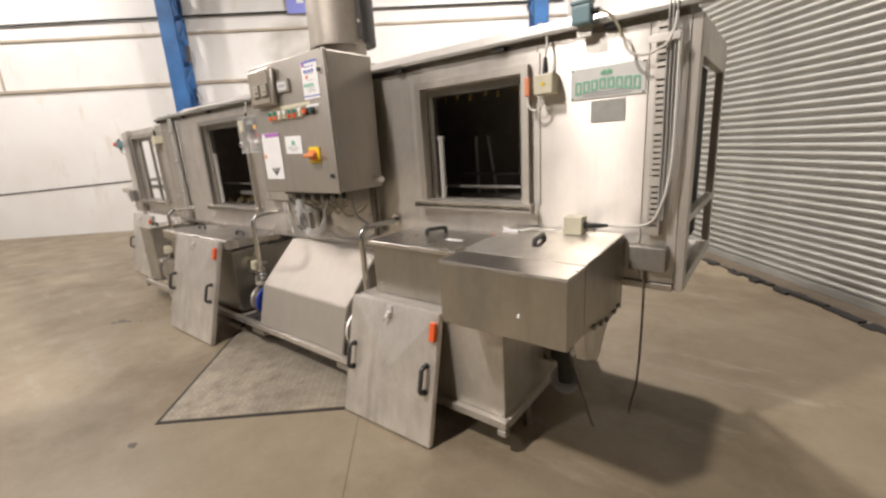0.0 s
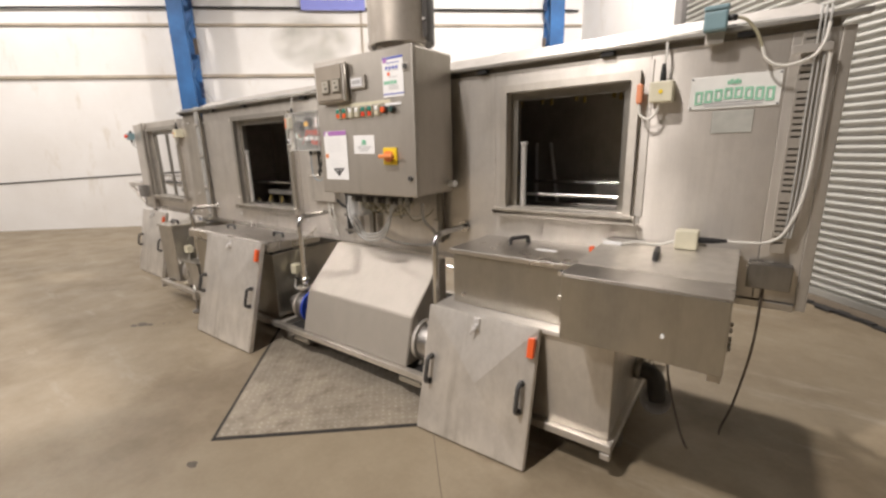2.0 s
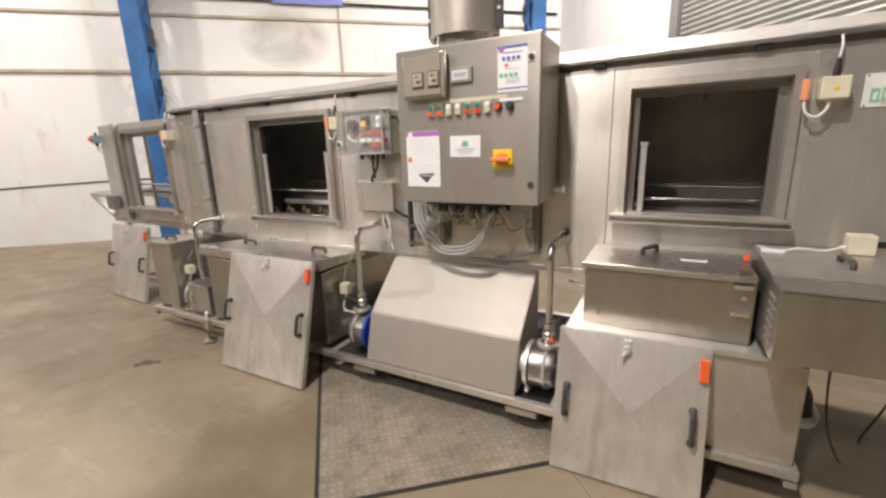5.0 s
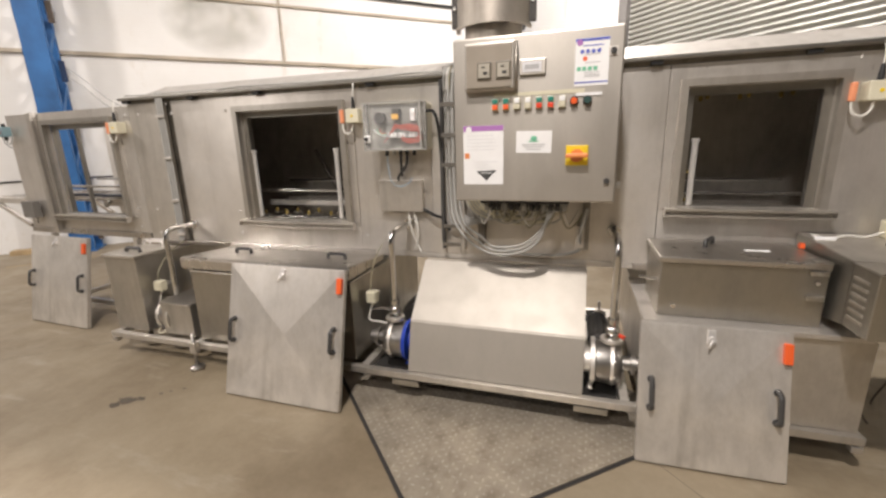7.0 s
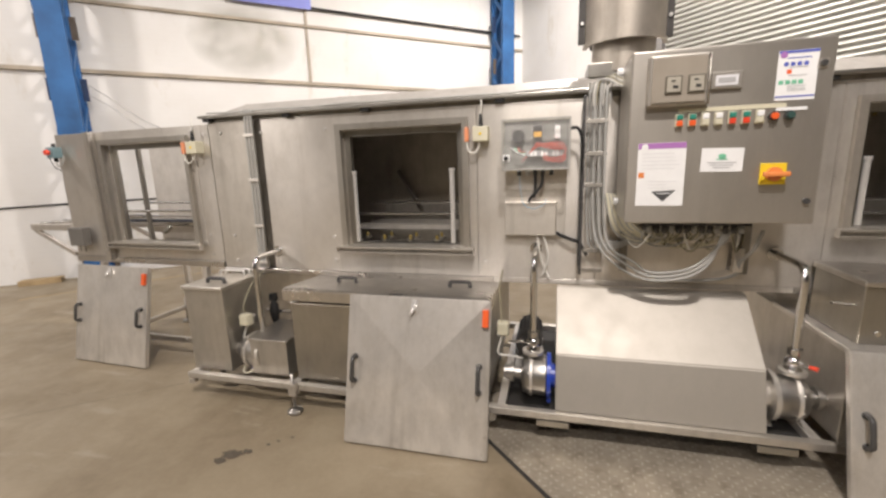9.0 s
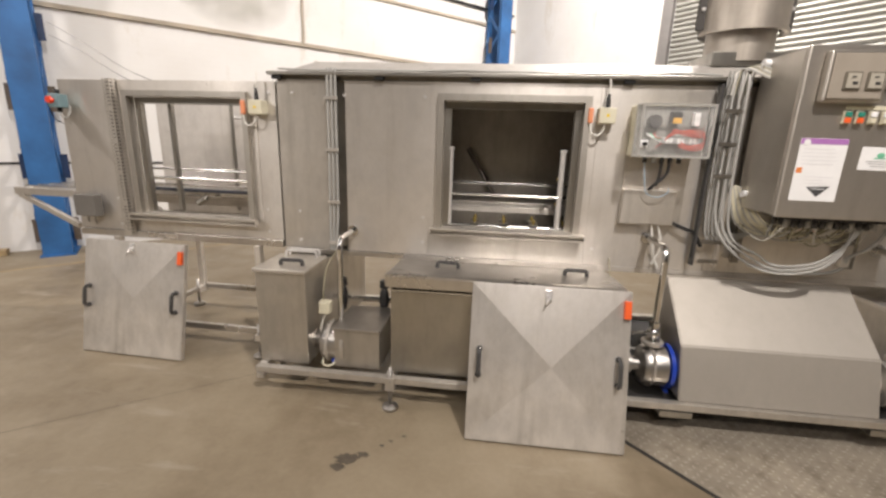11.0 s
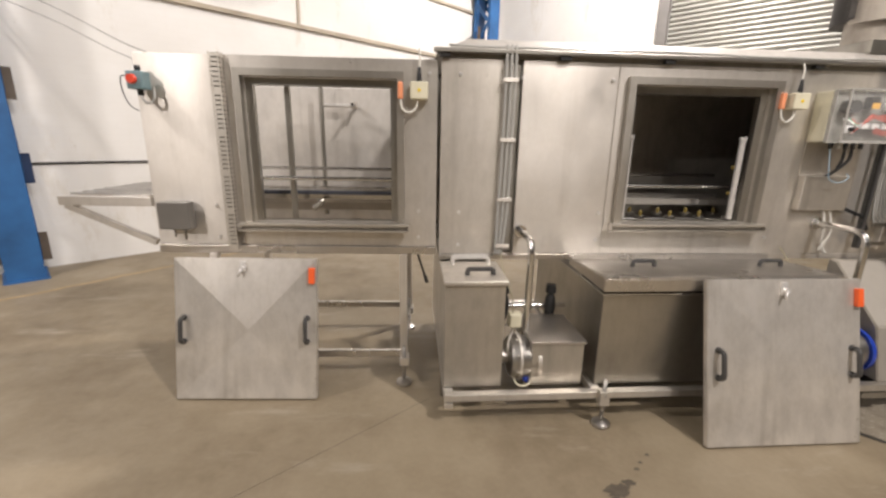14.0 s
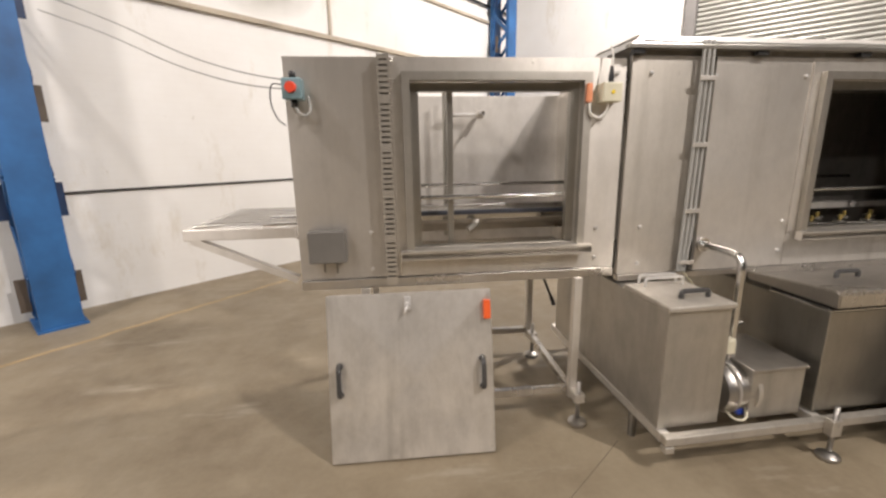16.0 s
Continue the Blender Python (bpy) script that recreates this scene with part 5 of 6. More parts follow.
for z in (0.93, 1.05, 1.44, 1.62, 1.80):
    part("ladder_rung", bx(B(), -2.98, -2.865, F - 0.085, F - 0.078, z, z + 0.024, 0.002), STEEL_DARK, lad)
ter = thing("terminal_block", (-2.13, F, 0.93), "small steel terminal bracket below the cabinet", "bracket")
part("bracket", bx(B(), -2.155, -2.105, F - 0.04, F - 0.002, 0.94, 1.08, 0.003), STEEL, ter)

rng = random.Random(33)
for i in range(7):
    x = -2.965 + 0.018 * i
    cable([(x, F - 0.05, 1.90), (x + 0.004, F - 0.055, 1.975), (x + 0.02, F - 0.04 - 0.004 * i, 2.02 + 0.006 * i), (x + 0.07, 2.01 - 0.006 * i, 2.03 + rng.uniform(-0.01, 0.02)), (-2.83, 1.97, 2.0 + 0.008 * i), (-2.797, 1.95, 1.98 + 0.008 * i)],
          0.0045, (GREY_CABLE, WHITE_CABLE, KHAKI)[i % 3], "thin cable bending from the ladder into the cabinet side")
rng = random.Random(21)
for i in range(16):
    x = -2.65 + 0.028 * i
    xe = x + rng.uniform(-0.12, 0.12)
    dip = 1.17 - rng.uniform(0.01, 0.09)
    cable([(x, 1.80 + 0.1 * (i % 2), 1.21), (x + 0.01, 1.84, 1.19), ((x + xe) / 2, 1.90, dip), (xe, 1.98, dip + 0.03), (xe + 0.02, 2.01, dip + rng.uniform(0.03, 0.08))], 0.0045, KHAKI if i % 3 else WHITE_CABLE,
          "thin khaki cable hanging below the glands" if i % 3 else "thin pale cable hanging below the glands")

stand()
cable([(-5.225, 1.68, 0.225), (-5.215, 1.64, 0.205), (-5.18, 1.625, 0.20), (-5.145, 1.635, 0.21), (-5.135, 1.66, 0.24)], 0.005, CREAM, "pale lead looping under the small pump")

# ---- clear relay box ----
stand(-0.015, 0, -0.007)
WIRE_RED = paint("red_wire", (0.48, 0.09, 0.06), 0.5)
rb = thing("relay_box", (-3.21, 1.95, 1.55), "grey relay box with a clear lid showing wiring", "electrical box")
part("back_box", bx(B(), -3.40, -3.02, 1.96, F - 0.002, 1.552, 1.835, 0.006), CREAM, rb)
part("mount_panel", bx(B(), -3.396, -3.024, 1.953, 1.959, 1.556, 1.831), paint("relay_backing", (0.20, 0.195, 0.175), 0.5), rb)
o = part("clear_lid", bx(B(), -3.40, -3.02, 1.855, 1.951, 1.552, 1.835, 0.008), CLEAR, rb, "clear plastic lid")
o.visible_shadow = False
FROST = paint("frosted_lid_edge", (0.42, 0.41, 0.38), 0.25, 0.1)
part("lid_edge", rim(B(), -3.402, -3.018, 1.55, 1.837, -3.392, -3.028, 1.56, 1.827, 1.853, 1.858), FROST, o)
part("lid_edge", rim(B(), -3.404, -3.016, 1.548, 1.839, -3.40, -3.02, 1.552, 1.835, 1.93, 1.952), FROST, o)
part("relay", tube(B(), (-3.31, 1.95, 1.745), (-3.31, 1.90, 1.745), 0.035, 16), GREY_HANDLE, rb)
part("relay", bx(B(), -3.225, -3.175, 1.90, 1.952, 1.735, 1.80, 0.003), GREY_HANDLE, rb)
part("relay", bx(B(), -3.222, -3.178, 1.893, 1.899, 1.735, 1.765), paint("amber_label", (0.75, 0.42, 0.07), 0.5), rb)
part("relay", bx(B(), -3.105, -3.075, 1.91, 1.952, 1.725, 1.795, 0.003), PAPER, rb)
part("relay", bx(B(), -3.265, -3.06, 1.915, 1.952, 1.625, 1.66, 0.003), GREY_CABLE, rb)
for i in range(10):
    x = -3.255 + i * 0.021
    part("terminal", bx(B(), x - 0.008, x + 0.008, 1.905, 1.914, 1.628, 1.657, 0.002), PAPER if i % 3 else GREY_PRINT, rb)
for i in range(5):
    z0 = 1.60 + 0.018 * i
    bm = sweep(B(), slack([(-3.29 + 0.02 * i, 1.92, z0), (-3.2, 1.90, 1.68 + 0.006 * i), (-3.08, 1.915, 1.69 - 0.01 * i), (-3.05, 1.93, 1.61)], 5), 0.0035, 6)
    part("wire", bm, WIRE_RED, rb)
for i in range(4):
    r0 = 0.01 * i
    pts = [(-3.22 + r0, 1.90, 1.685), (-3.14, 1.89, 1.70 - r0), (-3.06 + 0.4 * r0, 1.89, 1.695 - r0), (-3.045, 1.895, 1.65), (-3.05, 1.90, 1.60 + r0), (-3.12, 1.90, 1.595 + 0.7 * r0), (-3.17, 1.91, 1.61 + r0)]
    part("wire", sweep(B(), slack(pts, 5), 0.0028, 6), WIRE_RED, rb)
for i in range(3):
    part("wire", sweep(B(), slack([(-3.35 + 0.02 * i, 1.91, 1.68), (-3.32 + 0.01 * i, 1.89, 1.655), (-3.27, 1.90, 1.635 + 0.01 * i)], 5), 0.0035, 6), (PAPER, PALE_GREEN, WIRE_RED)[i], rb)
part("selector", bx(B(), -3.395, -3.355, 1.84, 1.854, 1.60, 1.64, 0.003), PAPER, rb)
part("selector", tube(B(), (-3.375, 1.84, 1.62), (-3.375, 1.825, 1.62), 0.012), BLACK, rb)
for i, x in enumerate((-3.31, -3.26, -3.215, -3.17, -3.12)):
    part("gland", tube(B(), (x, 1.99, 1.552), (x, 1.99, 1.515), 0.013, 10), BLACK if i != 1 else GREY_CABLE, rb)
cable([(-3.17, 1.99, 1.52), (-3.18, 1.985, 1.45), (-3.24, 2.0, 1.38), (-3.26, F - 0.03, 1.34)], 0.009, BLACK, "black cable under the relay box")
cable([(-3.215, 1.99, 1.52), (-3.215, 1.99, 1.45), (-3.22, 2.01, 1.38)], 0.009, BLACK, "black cable under the relay box")
cable([(-3.31, 1.99, 1.52), (-3.30, 1.98, 1.42), (-3.28, 1.98, 1.34), (-3.22, 1.98, 1.315), (-3.16, 1.98, 1.34), (-3.15, 2.0, 1.37)], 0.003, paint("pale_blue_tube", (0.30, 0.42, 0.52), 0.4), "thin blue air tube looping under the relay box")
cable([(-3.02, 1.96, 1.78), (-2.975, 1.96, 1.775), (-2.95, 1.97, 1.7), (-2.945, F - 0.06, 1.5), (-2.945, F - 0.06, 1.1), (-2.945, F - 0.055, 0.95)], 0.010, BLACK, "thick black cable from the relay box")
sp = thing("switch_plate", (-3.24, F, 1.14), "plain steel cover box under the relay box", "electrical box")
part("cover", bx(B(), -3.40, -3.085, F - 0.055, F - 0.010, 1.14, 1.352, 0.005), STEEL_WORN, sp)
part("backplate", bx(B(), -3.40, -3.03, F - 0.009, F - 0.002, 1.12, 1.551, 0.002), STEEL_WORN, sp)
cable([(-3.2, F - 0.03, 1.14), (-3.18, F - 0.04, 1.02), (-3.15, F - 0.02, 0.92), (-3.12, F - 0.03, 0.86)], 0.007, WHITE_CABLE, "thin pale cable below the cover box")
cable([(-3.16, F - 0.03, 1.14), (-3.13, F - 0.04, 1.0), (-3.16, F - 0.02, 0.88)], 0.007, WHITE_CABLE, "thin pale cable below the cover box")
cable([(-3.1, F - 0.03, 1.16), (-3.0, F - 0.05, 1.12), (-2.95, F - 0.05, 1.10), (-2.9, F - 0.05, 1.02)], 0.011, BLACK, "black cable below the cover box")


# ---- window safety switches ----
stand()
def safety_switch(x, z, ox, side=1):
    """A cream junction box with a gland above and a looped lead to an orange sensor."""
    s = thing("safety_switch", (x, F, z - 0.045), "cream junction box wired to an orange sensor by the window", "electrical box", "window switches")
    y = F - 0.036
    part("box", bx(B(), x - 0.048, x + 0.048, y - 0.045, F - 0.001, z - 0.045, z + 0.045, 0.006), CREAM, s)
    part("lid_screw", tube(B(), (x, y - 0.045, z), (x, y - 0.048, z), 0.009), YELLOW, s)
    part("gland", sweep(B(), [(x, y - 0.015, z + 0.045), (x, y - 0.015, z + 0.075), (x, y - 0.015, z + 0.12)], [0.014, 0.013, 0.007], 10), BLACK, s)
    part("lead", sweep(B(), slack([(x, y - 0.015, z + 0.12), (x + 0.005, y - 0.01, z + 0.17), (x, F - 0.03, 1.99)], 6), 0.005, 6), WHITE_CABLE, s)
    part("sensor", bx(B(), ox - 0.014, ox + 0.014, y - 0.024, y - 0.001, z - 0.045, z + 0.045, 0.008), FADED, s, "faded orange plastic sensor")
    lead = [(x - 0.01, y - 0.02, z - 0.045), (x - 0.015, y - 0.02, z - 0.085), ((x + ox) / 2, y - 0.02, z - 0.115), (ox + 0.01, y - 0.015, z - 0.095), (ox, y - 0.013, z - 0.045)]
    part("lead", sweep(B(), slack(lead, 6), 0.006, 7), WHITE_CABLE, s)


safety_switch(-3.565, 1.769, -3.655)
safety_switch(-0.79, 1.763, -0.884)
stand(0, 0.015, 0, -1.8, (-5.66, F, 0))
safety_switch(-5.757, 1.773, -5.86)

# ---- boxes on the panels ----
stand(-0.07, 0.045, 0.01, -1.8, (-7.17, F, 0))
es = thing("stop_button", (-7.175, F, 1.73), "grey-blue emergency stop box with red button", "switch")
part("box", bx(B(), -7.215, -7.13, F - 0.075, F - 0.001, 1.735, 1.825, 0.006), TEAL_BOX, es)
part("button", sweep(B(), [(-7.172, F - 0.076, 1.782), (-7.172, F - 0.09, 1.782), (-7.172, F - 0.091, 1.782), (-7.172, F - 0.108, 1.782)], [0.015, 0.015, 0.025, 0.022], 16), RED, es, "red mushroom button")
for z, d in ((1.825, 1), (1.735, -1)):
    part("gland", tube(B(), (-7.172, F - 0.035, z), (-7.172, F - 0.035, z + d * 0.03), 0.015, 10), BLACK, es)
cable([(-7.172, F - 0.035, 1.71), (-7.15, F - 0.045, 1.675), (-7.12, F - 0.04, 1.67), (-7.105, F - 0.03, 1.70), (-7.115, F - 0.01, 1.75)], 0.007, GREY_CABLE, "grey lead looping from the stop box")
cable([(-7.215, F - 0.03, 1.80), (-7.265, F - 0.03, 1.80), (-7.282, F - 0.01, 1.73), (-7.262, F + 0.0, 1.66), (-7.236, F + 0.03, 1.63)], 0.003, BLACK, "thin dark lead looping round the panel edge")
stand(-0.02, 0.045, -0.036, -1.8, (-7.17, F, 0))
jb = thing("junction_box", (-7.125, F, 1.02), "plain square steel junction box on the panel", "electrical box")
part("box", bx(B(), -7.215, -7.04, F - 0.065, F - 0.001, 1.025, 1.18, 0.004), BOX_GREY, jb)
part("conduit_stub", tube(B(), (-7.15, F - 0.03, 1.025), (-7.15, F - 0.03, 0.975), 0.005, 8), STEEL_DARK, jb)
part("conduit_stub", tube(B(), (-7.09, F - 0.03, 1.025), (-7.09, F - 0.03, 0.965), 0.005, 8), STEEL_DARK, jb)
stand(0.075, 0, -0.028)
jb = thing("junction_box", (-0.375, F, 0.93), "plain steel junction box at the tunnel corner", "electrical box")
part("box", bx(B(), -0.455, -0.30, F - 0.06, F - 0.001, 0.935, 1.045, 0.004), STEEL_DARK, jb)
cable([(-0.39, F - 0.03, 0.935), (-0.395, 2.07, 0.62), (-0.43, 2.19, 0.26), (-0.47, 2.24, 0.03), (-0.40, 2.20, 0.012), (-0.37, 2.10, 0.012), (-0.45, 2.00, 0.012), (-0.58, 2.02, 0.012), (-0.66, 2.04, 0.18), (-0.715, 1.96, 0.48), (-0.72, 1.92, 0.73)], 0.0055, RUST,
      "thin brown lead looping from the corner box to the filter box")
stand()
gb = thing("limit_switch", (-0.61, F, 1.95), "grey-teal cast limit switch over the eaves", "switch")
part("body", bx(B(), -0.650, -0.566, F - 0.10, F - 0.05, 1.980, 2.055, 0.008), TEAL_BOX, gb)
part("cover", bx(B(), -0.653, -0.563, F - 0.103, F - 0.047, 2.056, 2.075, 0.006), TEAL_BOX, gb, "pale teal switch cover")
part("bracket", bx(B(), -0.642, -0.573, F - 0.049, F - 0.042, 1.934, 2.01, 0.003), STEEL_WORN, gb, "bent steel bracket")
part("gland", tube(B(), (-0.566, F - 0.075, 2.024), (-0.535, F - 0.075, 2.022), 0.013, 10), BLACK, gb)
cable([(-0.535, F - 0.075, 2.022), (-0.505, F - 0.075, 2.008), (-0.478, F - 0.07, 1.978), (-0.458, F - 0.07, 1.946), (-0.440, F - 0.068, 1.90)], 0.006, KHAKI, "khaki lead from the limit switch")
cable([(-0.440, F - 0.068, 1.90), (-0.425, F - 0.068, 1.859), (-0.395, F - 0.07, 1.83), (-0.355, F - 0.07, 1.82), (-0.313, F - 0.07, 1.828), (-0.272, F - 0.07, 1.85), (-0.250, F - 0.06, 1.90), (-0.245, F - 0.05, 1.96)], 0.006, WHITE_CABLE, "white lead drooping to the cable clip")
stand(0.105, 0, -0.012)
for i in range(3):
    x = -0.378 + 0.014 * i
    cable([(x, F - 0.02, 2.04), (x, F - 0.05, 1.98), (x, F - 0.052, 1.7), (x + 0.003, F - 0.052, 1.4), (x - 0.004 * i, F - 0.05, 1.15)], 0.0035, GREY_CABLE, "pale grey cable clipped to the channel")
cable([(-0.335, F - 0.055, 1.9), (-0.335, F - 0.055, 1.4), (-0.37, F - 0.055, 1.2), (-0.42, F - 0.05, 1.13), (-0.52, 2.0, 1.118), (-0.58, 1.985, 1.12)], 0.006, WHITE_CABLE, "white lead drooping to the box on the lid")
for z in (1.87,):
    single("cable_clip", bx(B(), -0.45, -0.33, F - 0.068, F - 0.06, z, z + 0.03, 0.002), STEEL, "steel cable clip on the channel", "clip", "cable clips")
stand(0, 0, -0.01)
for x0 in (-5.263,):
    for i in range(3):
        x = x0 - 0.018 + 0.026 * i
        cable([(x, F - 0.02, 2.03), (x, F - 0.032, 1.97), (x - 0.002, F - 0.032, 1.5), (x - 0.008, F - 0.03, 1.1), (x - 0.012 - 0.008 * i, F - 0.03, 0.86)], 0.0085, GREY_CABLE, "pale grey conduit down the tunnel front")
    for z in (1.84, 1.52, 1.18, 0.9):
        single("cable_clip", bx(B(), x0 - 0.036, x0 + 0.05, F - 0.05, F - 0.042, z, z + 0.022, 0.002), STEEL, "steel cable clip across the conduits", "clip", "cable clips")

# box and wiring on the deep tank lid
stand(0.092, 0, -0.010)
lb = thing("lid_switch", (-0.71, 1.98, 1.0705), "cream junction box standing on the filter box", "electrical box")
part("box", bx(B(), -0.76, -0.668, 1.945, 2.02, 1.0705, 1.157, 0.006), CREAM, lb)
part("gland", sweep(B(), [(-0.668, 1.98, 1.115), (-0.61, 1.98, 1.117), (-0.56, 1.985, 1.12)], [0.015, 0.013, 0.007], 10), BLACK, lb)
cable([(-0.76, 1.98, 1.10), (-0.84, 1.97, 1.075), (-0.92, 1.95, 1.085), (-1.0, 1.93, 1.07), (-1.08, 1.92, 1.09)], 0.006, WHITE_CABLE, "white lead lying on the filter box")
sn = thing("lid_sensor", (-1.12, 1.90, 1.02), "orange sensor on a white bracket by the lid", "switch")
part("sensor", bx(B(), -1.13, -1.107, 1.89, 1.92, 1.02, 1.048, 0.004), ORANGE, sn)
part("bracket", bx(B(), -1.068, -0.98, 1.903, 1.922, 1.066, 1.082, 0.003), PAPER, sn)

# ---- maker's sign, drawn as plain shapes ----
stand(0.108, 0, -0.022)
sg = thing("maker_sign", (-0.63, F, 1.69), "white sign with pale green printed blocks and crest", "sign")
part("plate", bx(B(), -0.79, -0.465, F - 0.006, F - 0.001, 1.70, 1.835, 0.002), paint("sign_plate", (0.76, 0.76, 0.72), 0.35, 0.1, 15), sg)
for i in range(8):
    x = -0.768 + i * 0.0362
    hgt = 0.045 + 0.010 * abs(i - 3.5) / 3.5
    zc = 1.762 - 0.004 * abs(i - 3.5)
    bm = B()
    w = 0.026
    z0, z1 = zc - hgt / 2, zc + hgt / 2
    rim(bm, x, x + w + 0.003, z0, z1, x + 0.008, x + w - 0.005, z0 + 0.009, z1 - 0.009, F - 0.009, F - 0.0065)
    part("print_block", bm, PALE_GREEN, sg, "pale green printed block")
bm = B()
for i in range(5):
    bx(bm, -0.652 + i * 0.010, -0.645 + i * 0.010, F - 0.009, F - 0.0065, 1.797, 1.812 + 0.006 * (i % 2))
part("crest", bm, GREEN_PRINT, sg)
for x, z in ((-0.782, 1.828), (-0.473, 1.828), (-0.782, 1.707), (-0.473, 1.707)):
    part("screw", tube(B(), (x, F - 0.0065, z), (x, F - 0.009, z), 0.004, 8), GREY_HANDLE, sg)
bar(sg, -0.75, -0.50, 1.722, 1.728, F - 0.006, GREY_PRINT)
bar(sg, -0.73, -0.52, 1.711, 1.716, F - 0.006, GREY_PRINT)
rp = thing("rating_plate", (-0.62, F, 1.59), "dull grey metal rating plate under the sign", "label")
part("plate", bx(B(), -0.695, -0.545, F - 0.004, F - 0.001, 1.595, 1.69, 0.002), paint("dull_plate", (0.42, 0.42, 0.38), 0.5, 0.2, 20), rp)
stand()
bn = thing("wall_banner", hall(-1.7, B0 + 0.08, 4.385), "blue banner with pale lettering bars high on the wall", "banner")
part("sheet", hall_box(B(), -2.36, -1.05, B0 + 0.080, B0 + 0.088, 4.385, 5.5), paint("periwinkle_vinyl", (0.26, 0.29, 0.72), 0.45, 0.08), bn)
for i in range(5):
    part("lettering_bar", hall_box(B(), -2.14 + i * 0.185, -2.0 + i * 0.185, B0 + 0.089, B0 + 0.092, 4.58, 4.82), PAPER, bn)

# ---- exhaust fan on the roof ----
stand(-0.025, -0.06, 0.025)
fan = thing("exhaust_fan", (-2.68, 2.50, 2.1), "round steel exhaust duct with flanged side opening", "fan")
c = Vector((-2.68, 2.50, 0))
part("neck", sweep(B(), [c + Vector((0, 0, 2.10)), c + Vector((0, 0, 2.30))], 0.19, 28), STEEL_DUCT, fan, "stained steel neck of the duct")
part("roof_collar", bx(B(), c.x - 0.22, c.x + 0.22, 2.33, 2.67, 2.07, 2.15, 0.004), STEEL_PLAIN, fan)
prof = [(c.x + 0.24 * math.cos(math.pi * (1 + k / 20)), 2.50 + 0.24 * math.sin(math.pi * (1 + k / 20))) for k in range(21)]
prof += [(c.x + 0.225 * math.cos(math.pi * (1 + k / 20)), 2.50 + 0.225 * math.sin(math.pi * (1 + k / 20))) for k in range(20, -1, -1)]
lip = [(c.x + 0.25 * math.cos(math.pi * (1 + k / 20)), 2.50 + 0.25 * math.sin(math.pi * (1 + k / 20))) for k in range(21)]
lip += [(c.x + 0.241 * math.cos(math.pi * (1 + k / 20)), 2.50 + 0.241 * math.sin(math.pi * (1 + k / 20))) for k in range(20, -1, -1)]
part("rolled_lip", prism(B(), lip, 2.266, 2.286, "z"), STEEL_DUCT, fan)
bm = prism(B(), prof, 2.268, 4.6, "z")
for f in bm.faces:
    f.smooth = len(f.verts) == 4 and abs(f.normal.z) < 0.5
part("shell", bm, STEEL_DUCT, fan, "half-round steel shell of the duct")
# Inner duct is coloured near black for the shade behind the shell.
part("inner_duct", sweep(B(), [c + Vector((0, 0.10, 2.30)), c + Vector((0, 0.10, 4.6))], 0.20, 28), IRON_SHADE, fan, "inner duct coloured black for the shaded void")
for s in (-1, 1):
    x = c.x + s * 0.25
    fl = part("flange", bx(B(), x - 0.03, x + 0.03, 2.47, 2.50, 2.30, 4.5, 0.004), IRON_SHADE, fan, "dark upright bolted flange")
    for k in range(12):
        p = Vector((x + s * 0.008, 2.47, 2.42 + 0.16 * k))
        part("bolt", tube(B(), p, p + Vector((0, -0.014, 0)), 0.011, 6), BOLT, fl)

stand()
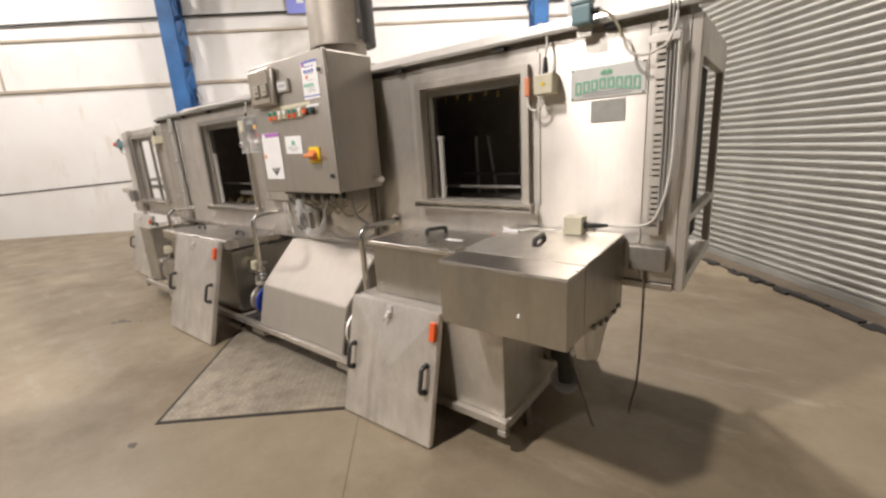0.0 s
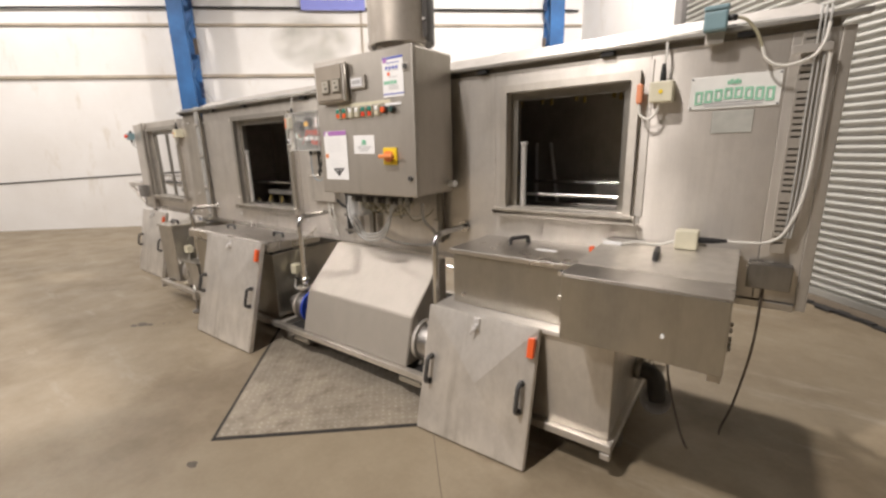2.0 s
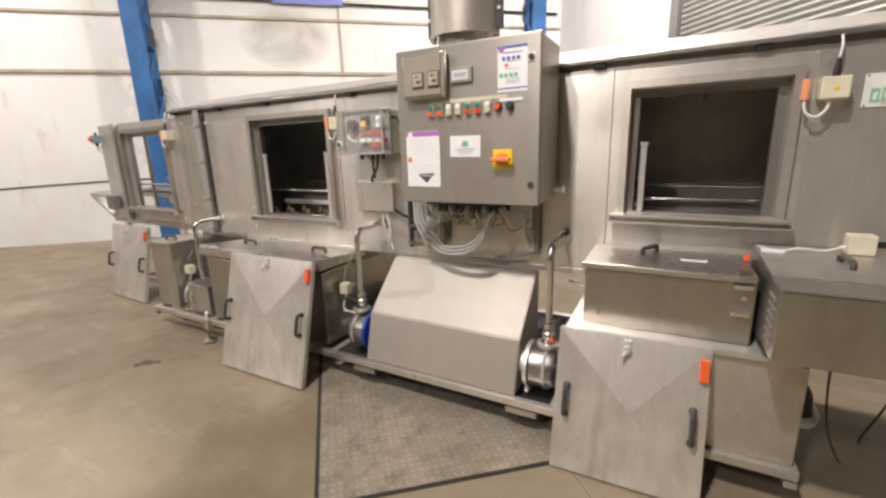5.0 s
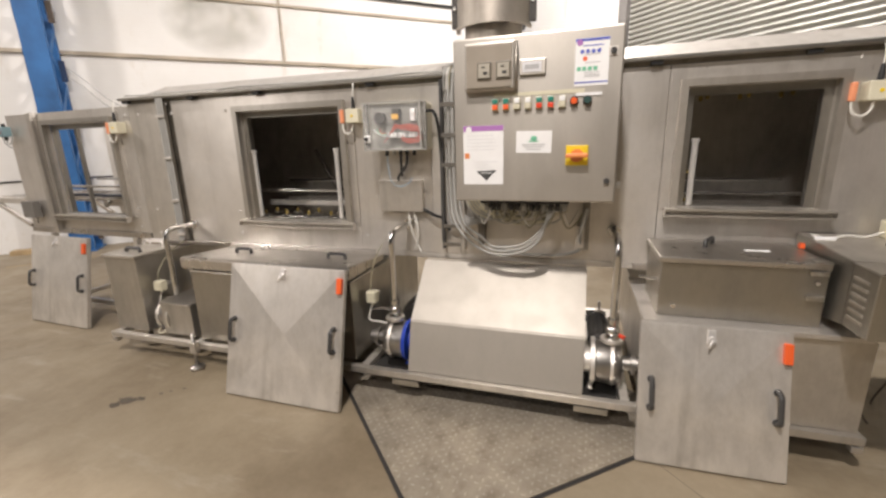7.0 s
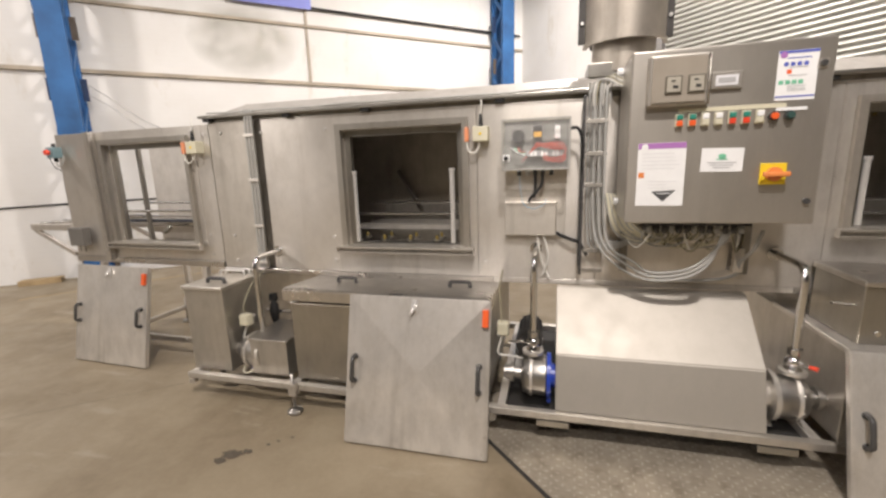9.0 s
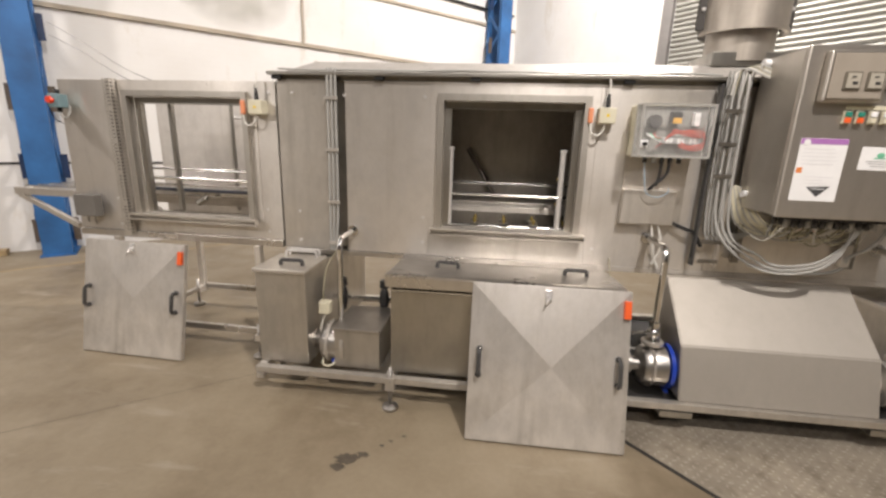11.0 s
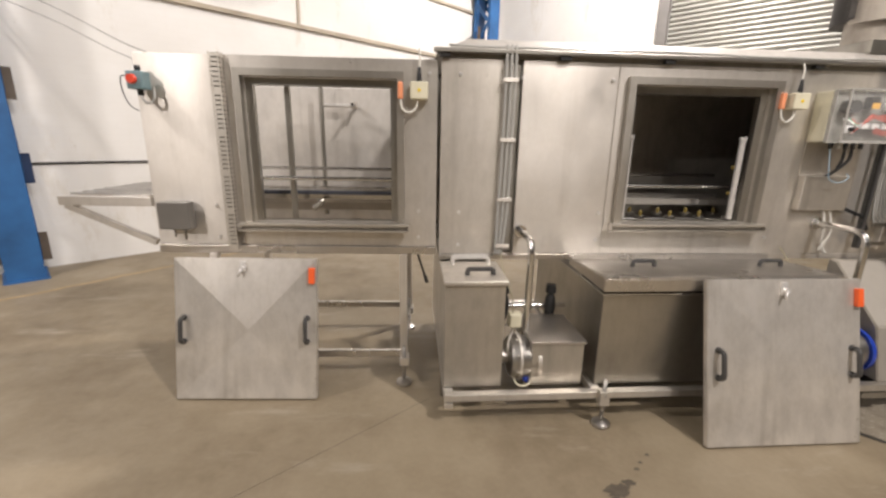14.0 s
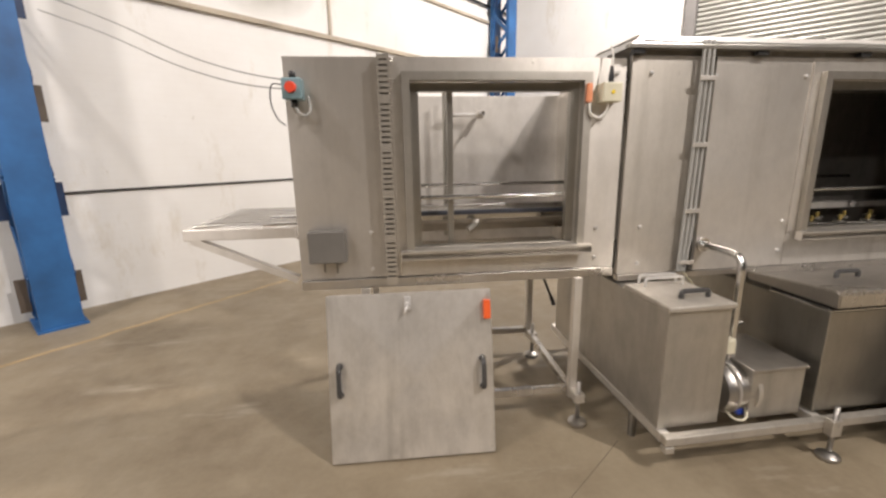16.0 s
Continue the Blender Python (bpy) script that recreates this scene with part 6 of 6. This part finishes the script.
# ---- leaning covers ----
def leaning_cover(w, h, p_left, p_right, top_back, label, crease=0.012):
    """A tray-like cover with a cross-broken face, two bow handles, a latch and an orange sensor."""
    base = (Vector(p_left) + Vector(p_right)) / 2
    e = new("window_cover")
    e.empty_display_size = 0.05
    BASE[e] = Vector((0, 0, 0))
    tagged(e, label, "cover", "leaning window covers")
    t = 0.035
    bm = B()
    x0, x1 = -w / 2, w / 2
    f = [bm.verts.new(p) for p in ((x0, -t, 0), (x1, -t, 0), (x1, -t, h), (x0, -t, h))]
    g = [bm.verts.new(p) for p in ((x0, 0, 0), (x1, 0, 0), (x1, 0, h), (x0, 0, h))]
    m = bm.verts.new((0.02, -t - crease, h * 0.5))
    for i in range(4):
        j = (i + 1) % 4
        bm.faces.new((f[i], f[j], m))
        bm.faces.new((f[i], g[i], g[j], f[j]))
    bm.faces.new(g)
    bmesh.ops.bevel(bm, geom=[ed for ed in bm.edges if m not in ed.verts], offset=0.004, segments=2, affect="EDGES")
    body = part("sheet", bm, STEEL_COVER, e, "cross-broken steel sheet")
    uv = body.data.uv_layers["UVMap"]
    for poly in body.data.polygons:
        cx, cz = abs(poly.center.x) / w, abs(poly.center.z - h / 2) / h
        for li in poly.loop_indices:
            v = body.data.vertices[body.data.loops[li].vertex_index].co
            if abs(poly.normal.x) > 0.7:
                uv.data[li].uv = (v.y, v.z)
            elif abs(poly.normal.z) > 0.7:
                uv.data[li].uv = (v.x, v.y)
            else:
                uv.data[li].uv = (v.z, -v.x) if cx > cz else (v.x, v.z)
    for s in (-1, 1):
        x = s * (w / 2 - 0.055)
        pts = [(x, -t - 0.004, h * 0.5 - 0.075), (x, -t - 0.045, h * 0.5 - 0.065), (x, -t - 0.045, h * 0.5 + 0.065), (x, -t - 0.004, h * 0.5 + 0.075)]
        part("handle", sweep(B(), bent(pts, 0.025, 4), 0.0125, 8), GREY_HANDLE, e, "dark plastic bow handle")
        for z in (-0.07, 0.07):
            part("handle_boss", tube(B(), (x, -t - 0.001, h * 0.5 + z), (x, -t - 0.012, h * 0.5 + z), 0.017, 10), GREY_HANDLE, e)
    bm = bx(B(), -0.03, 0.005, -t - 0.014, -t - 0.001, h - 0.085, h - 0.015, 0.003)
    tube(bm, (-0.012, -t - 0.014, h - 0.06), (-0.012, -t - 0.032, h - 0.06), 0.016, 12)
    la = part("latch", bm, BOLT, e, "bright toggle latch")
    part("latch_lever", sweep(B(), [(-0.012, -t - 0.03, h - 0.06), (-0.03, -t - 0.035, h - 0.10)], 0.006, 8), BOLT, la)
    part("sensor", bx(B(), w / 2 - 0.042, w / 2 - 0.008, -t - 0.026, -t - 0.001, h - 0.145, h - 0.050, 0.004), ORANGE, e, "orange plastic sensor")
    d = (Vector(p_right) - Vector(p_left))
    yaw = math.degrees(math.atan2(d.y, d.x))
    lean = math.degrees(math.asin(top_back / h))
    e.matrix_world = pose(base.x, base.y, 0.002, 0, 0, yaw) @ pose(0, 0.035, 0, -lean, 0, 0)
    return e


leaning_cover(0.82, 0.835, (-7.180, 1.866, 0), (-6.362, 1.831, 0), 0.168, "stained steel window cover leaning on the outfeed tunnel", 0.014)
leaning_cover(0.847, 0.865, (-4.287, 1.318, 0), (-3.440, 1.320, 0), 0.215, "brushed steel window cover leaning on the wide tank", 0.013)
leaning_cover(0.645, 0.70, (-1.787, 1.370, 0), (-1.142, 1.388, 0), 0.165, "brushed steel window cover leaning on the deep tank", 0.020)

# loose cables lying along the eaves tray
for k, (xa, xb, rad) in enumerate(((-5.6, -2.95, 0.006), (-5.25, -3.0, 0.005), (-0.95, -0.33, 0.005))):
    rng = random.Random(40 + k)
    n = max(3, int((xb - xa) / 0.22))
    pts = [(xa + (xb - xa) * i / n, F - 0.030 + 0.014 * k + rng.uniform(-0.004, 0.004), 2.002 + rng.uniform(0.0, 0.010)) for i in range(n + 1)]
    cable(pts, rad, GREY_CABLE, "grey cable lying along the eaves tray")

# wires slung from the blue column to the tunnel roof
SLUNG = paint("pale_grey_wire", (0.40, 0.39, 0.37), 0.5)
for drop in ([(0.1, 2.86), (0.8, 2.58), (1.5, 2.27), (2.2, 2.09), (3.0, 2.05), (4.4, 2.12)], [(0.1, 2.72), (0.7, 2.50), (1.4, 2.20), (2.1, 2.03), (3.0, 2.01), (4.4, 2.11)]):
    p = hall(-4.42, B0 + 0.36)
    pts = [(p.x + 0.958 * d, p.y - 0.288 * d, z) for d, z in drop]
    single("slung_wire", sweep(B(), slack(pts, 6), 0.006, 6), SLUNG, "thin pale grey wire slung from column to tunnel", "cable", "slung wires")
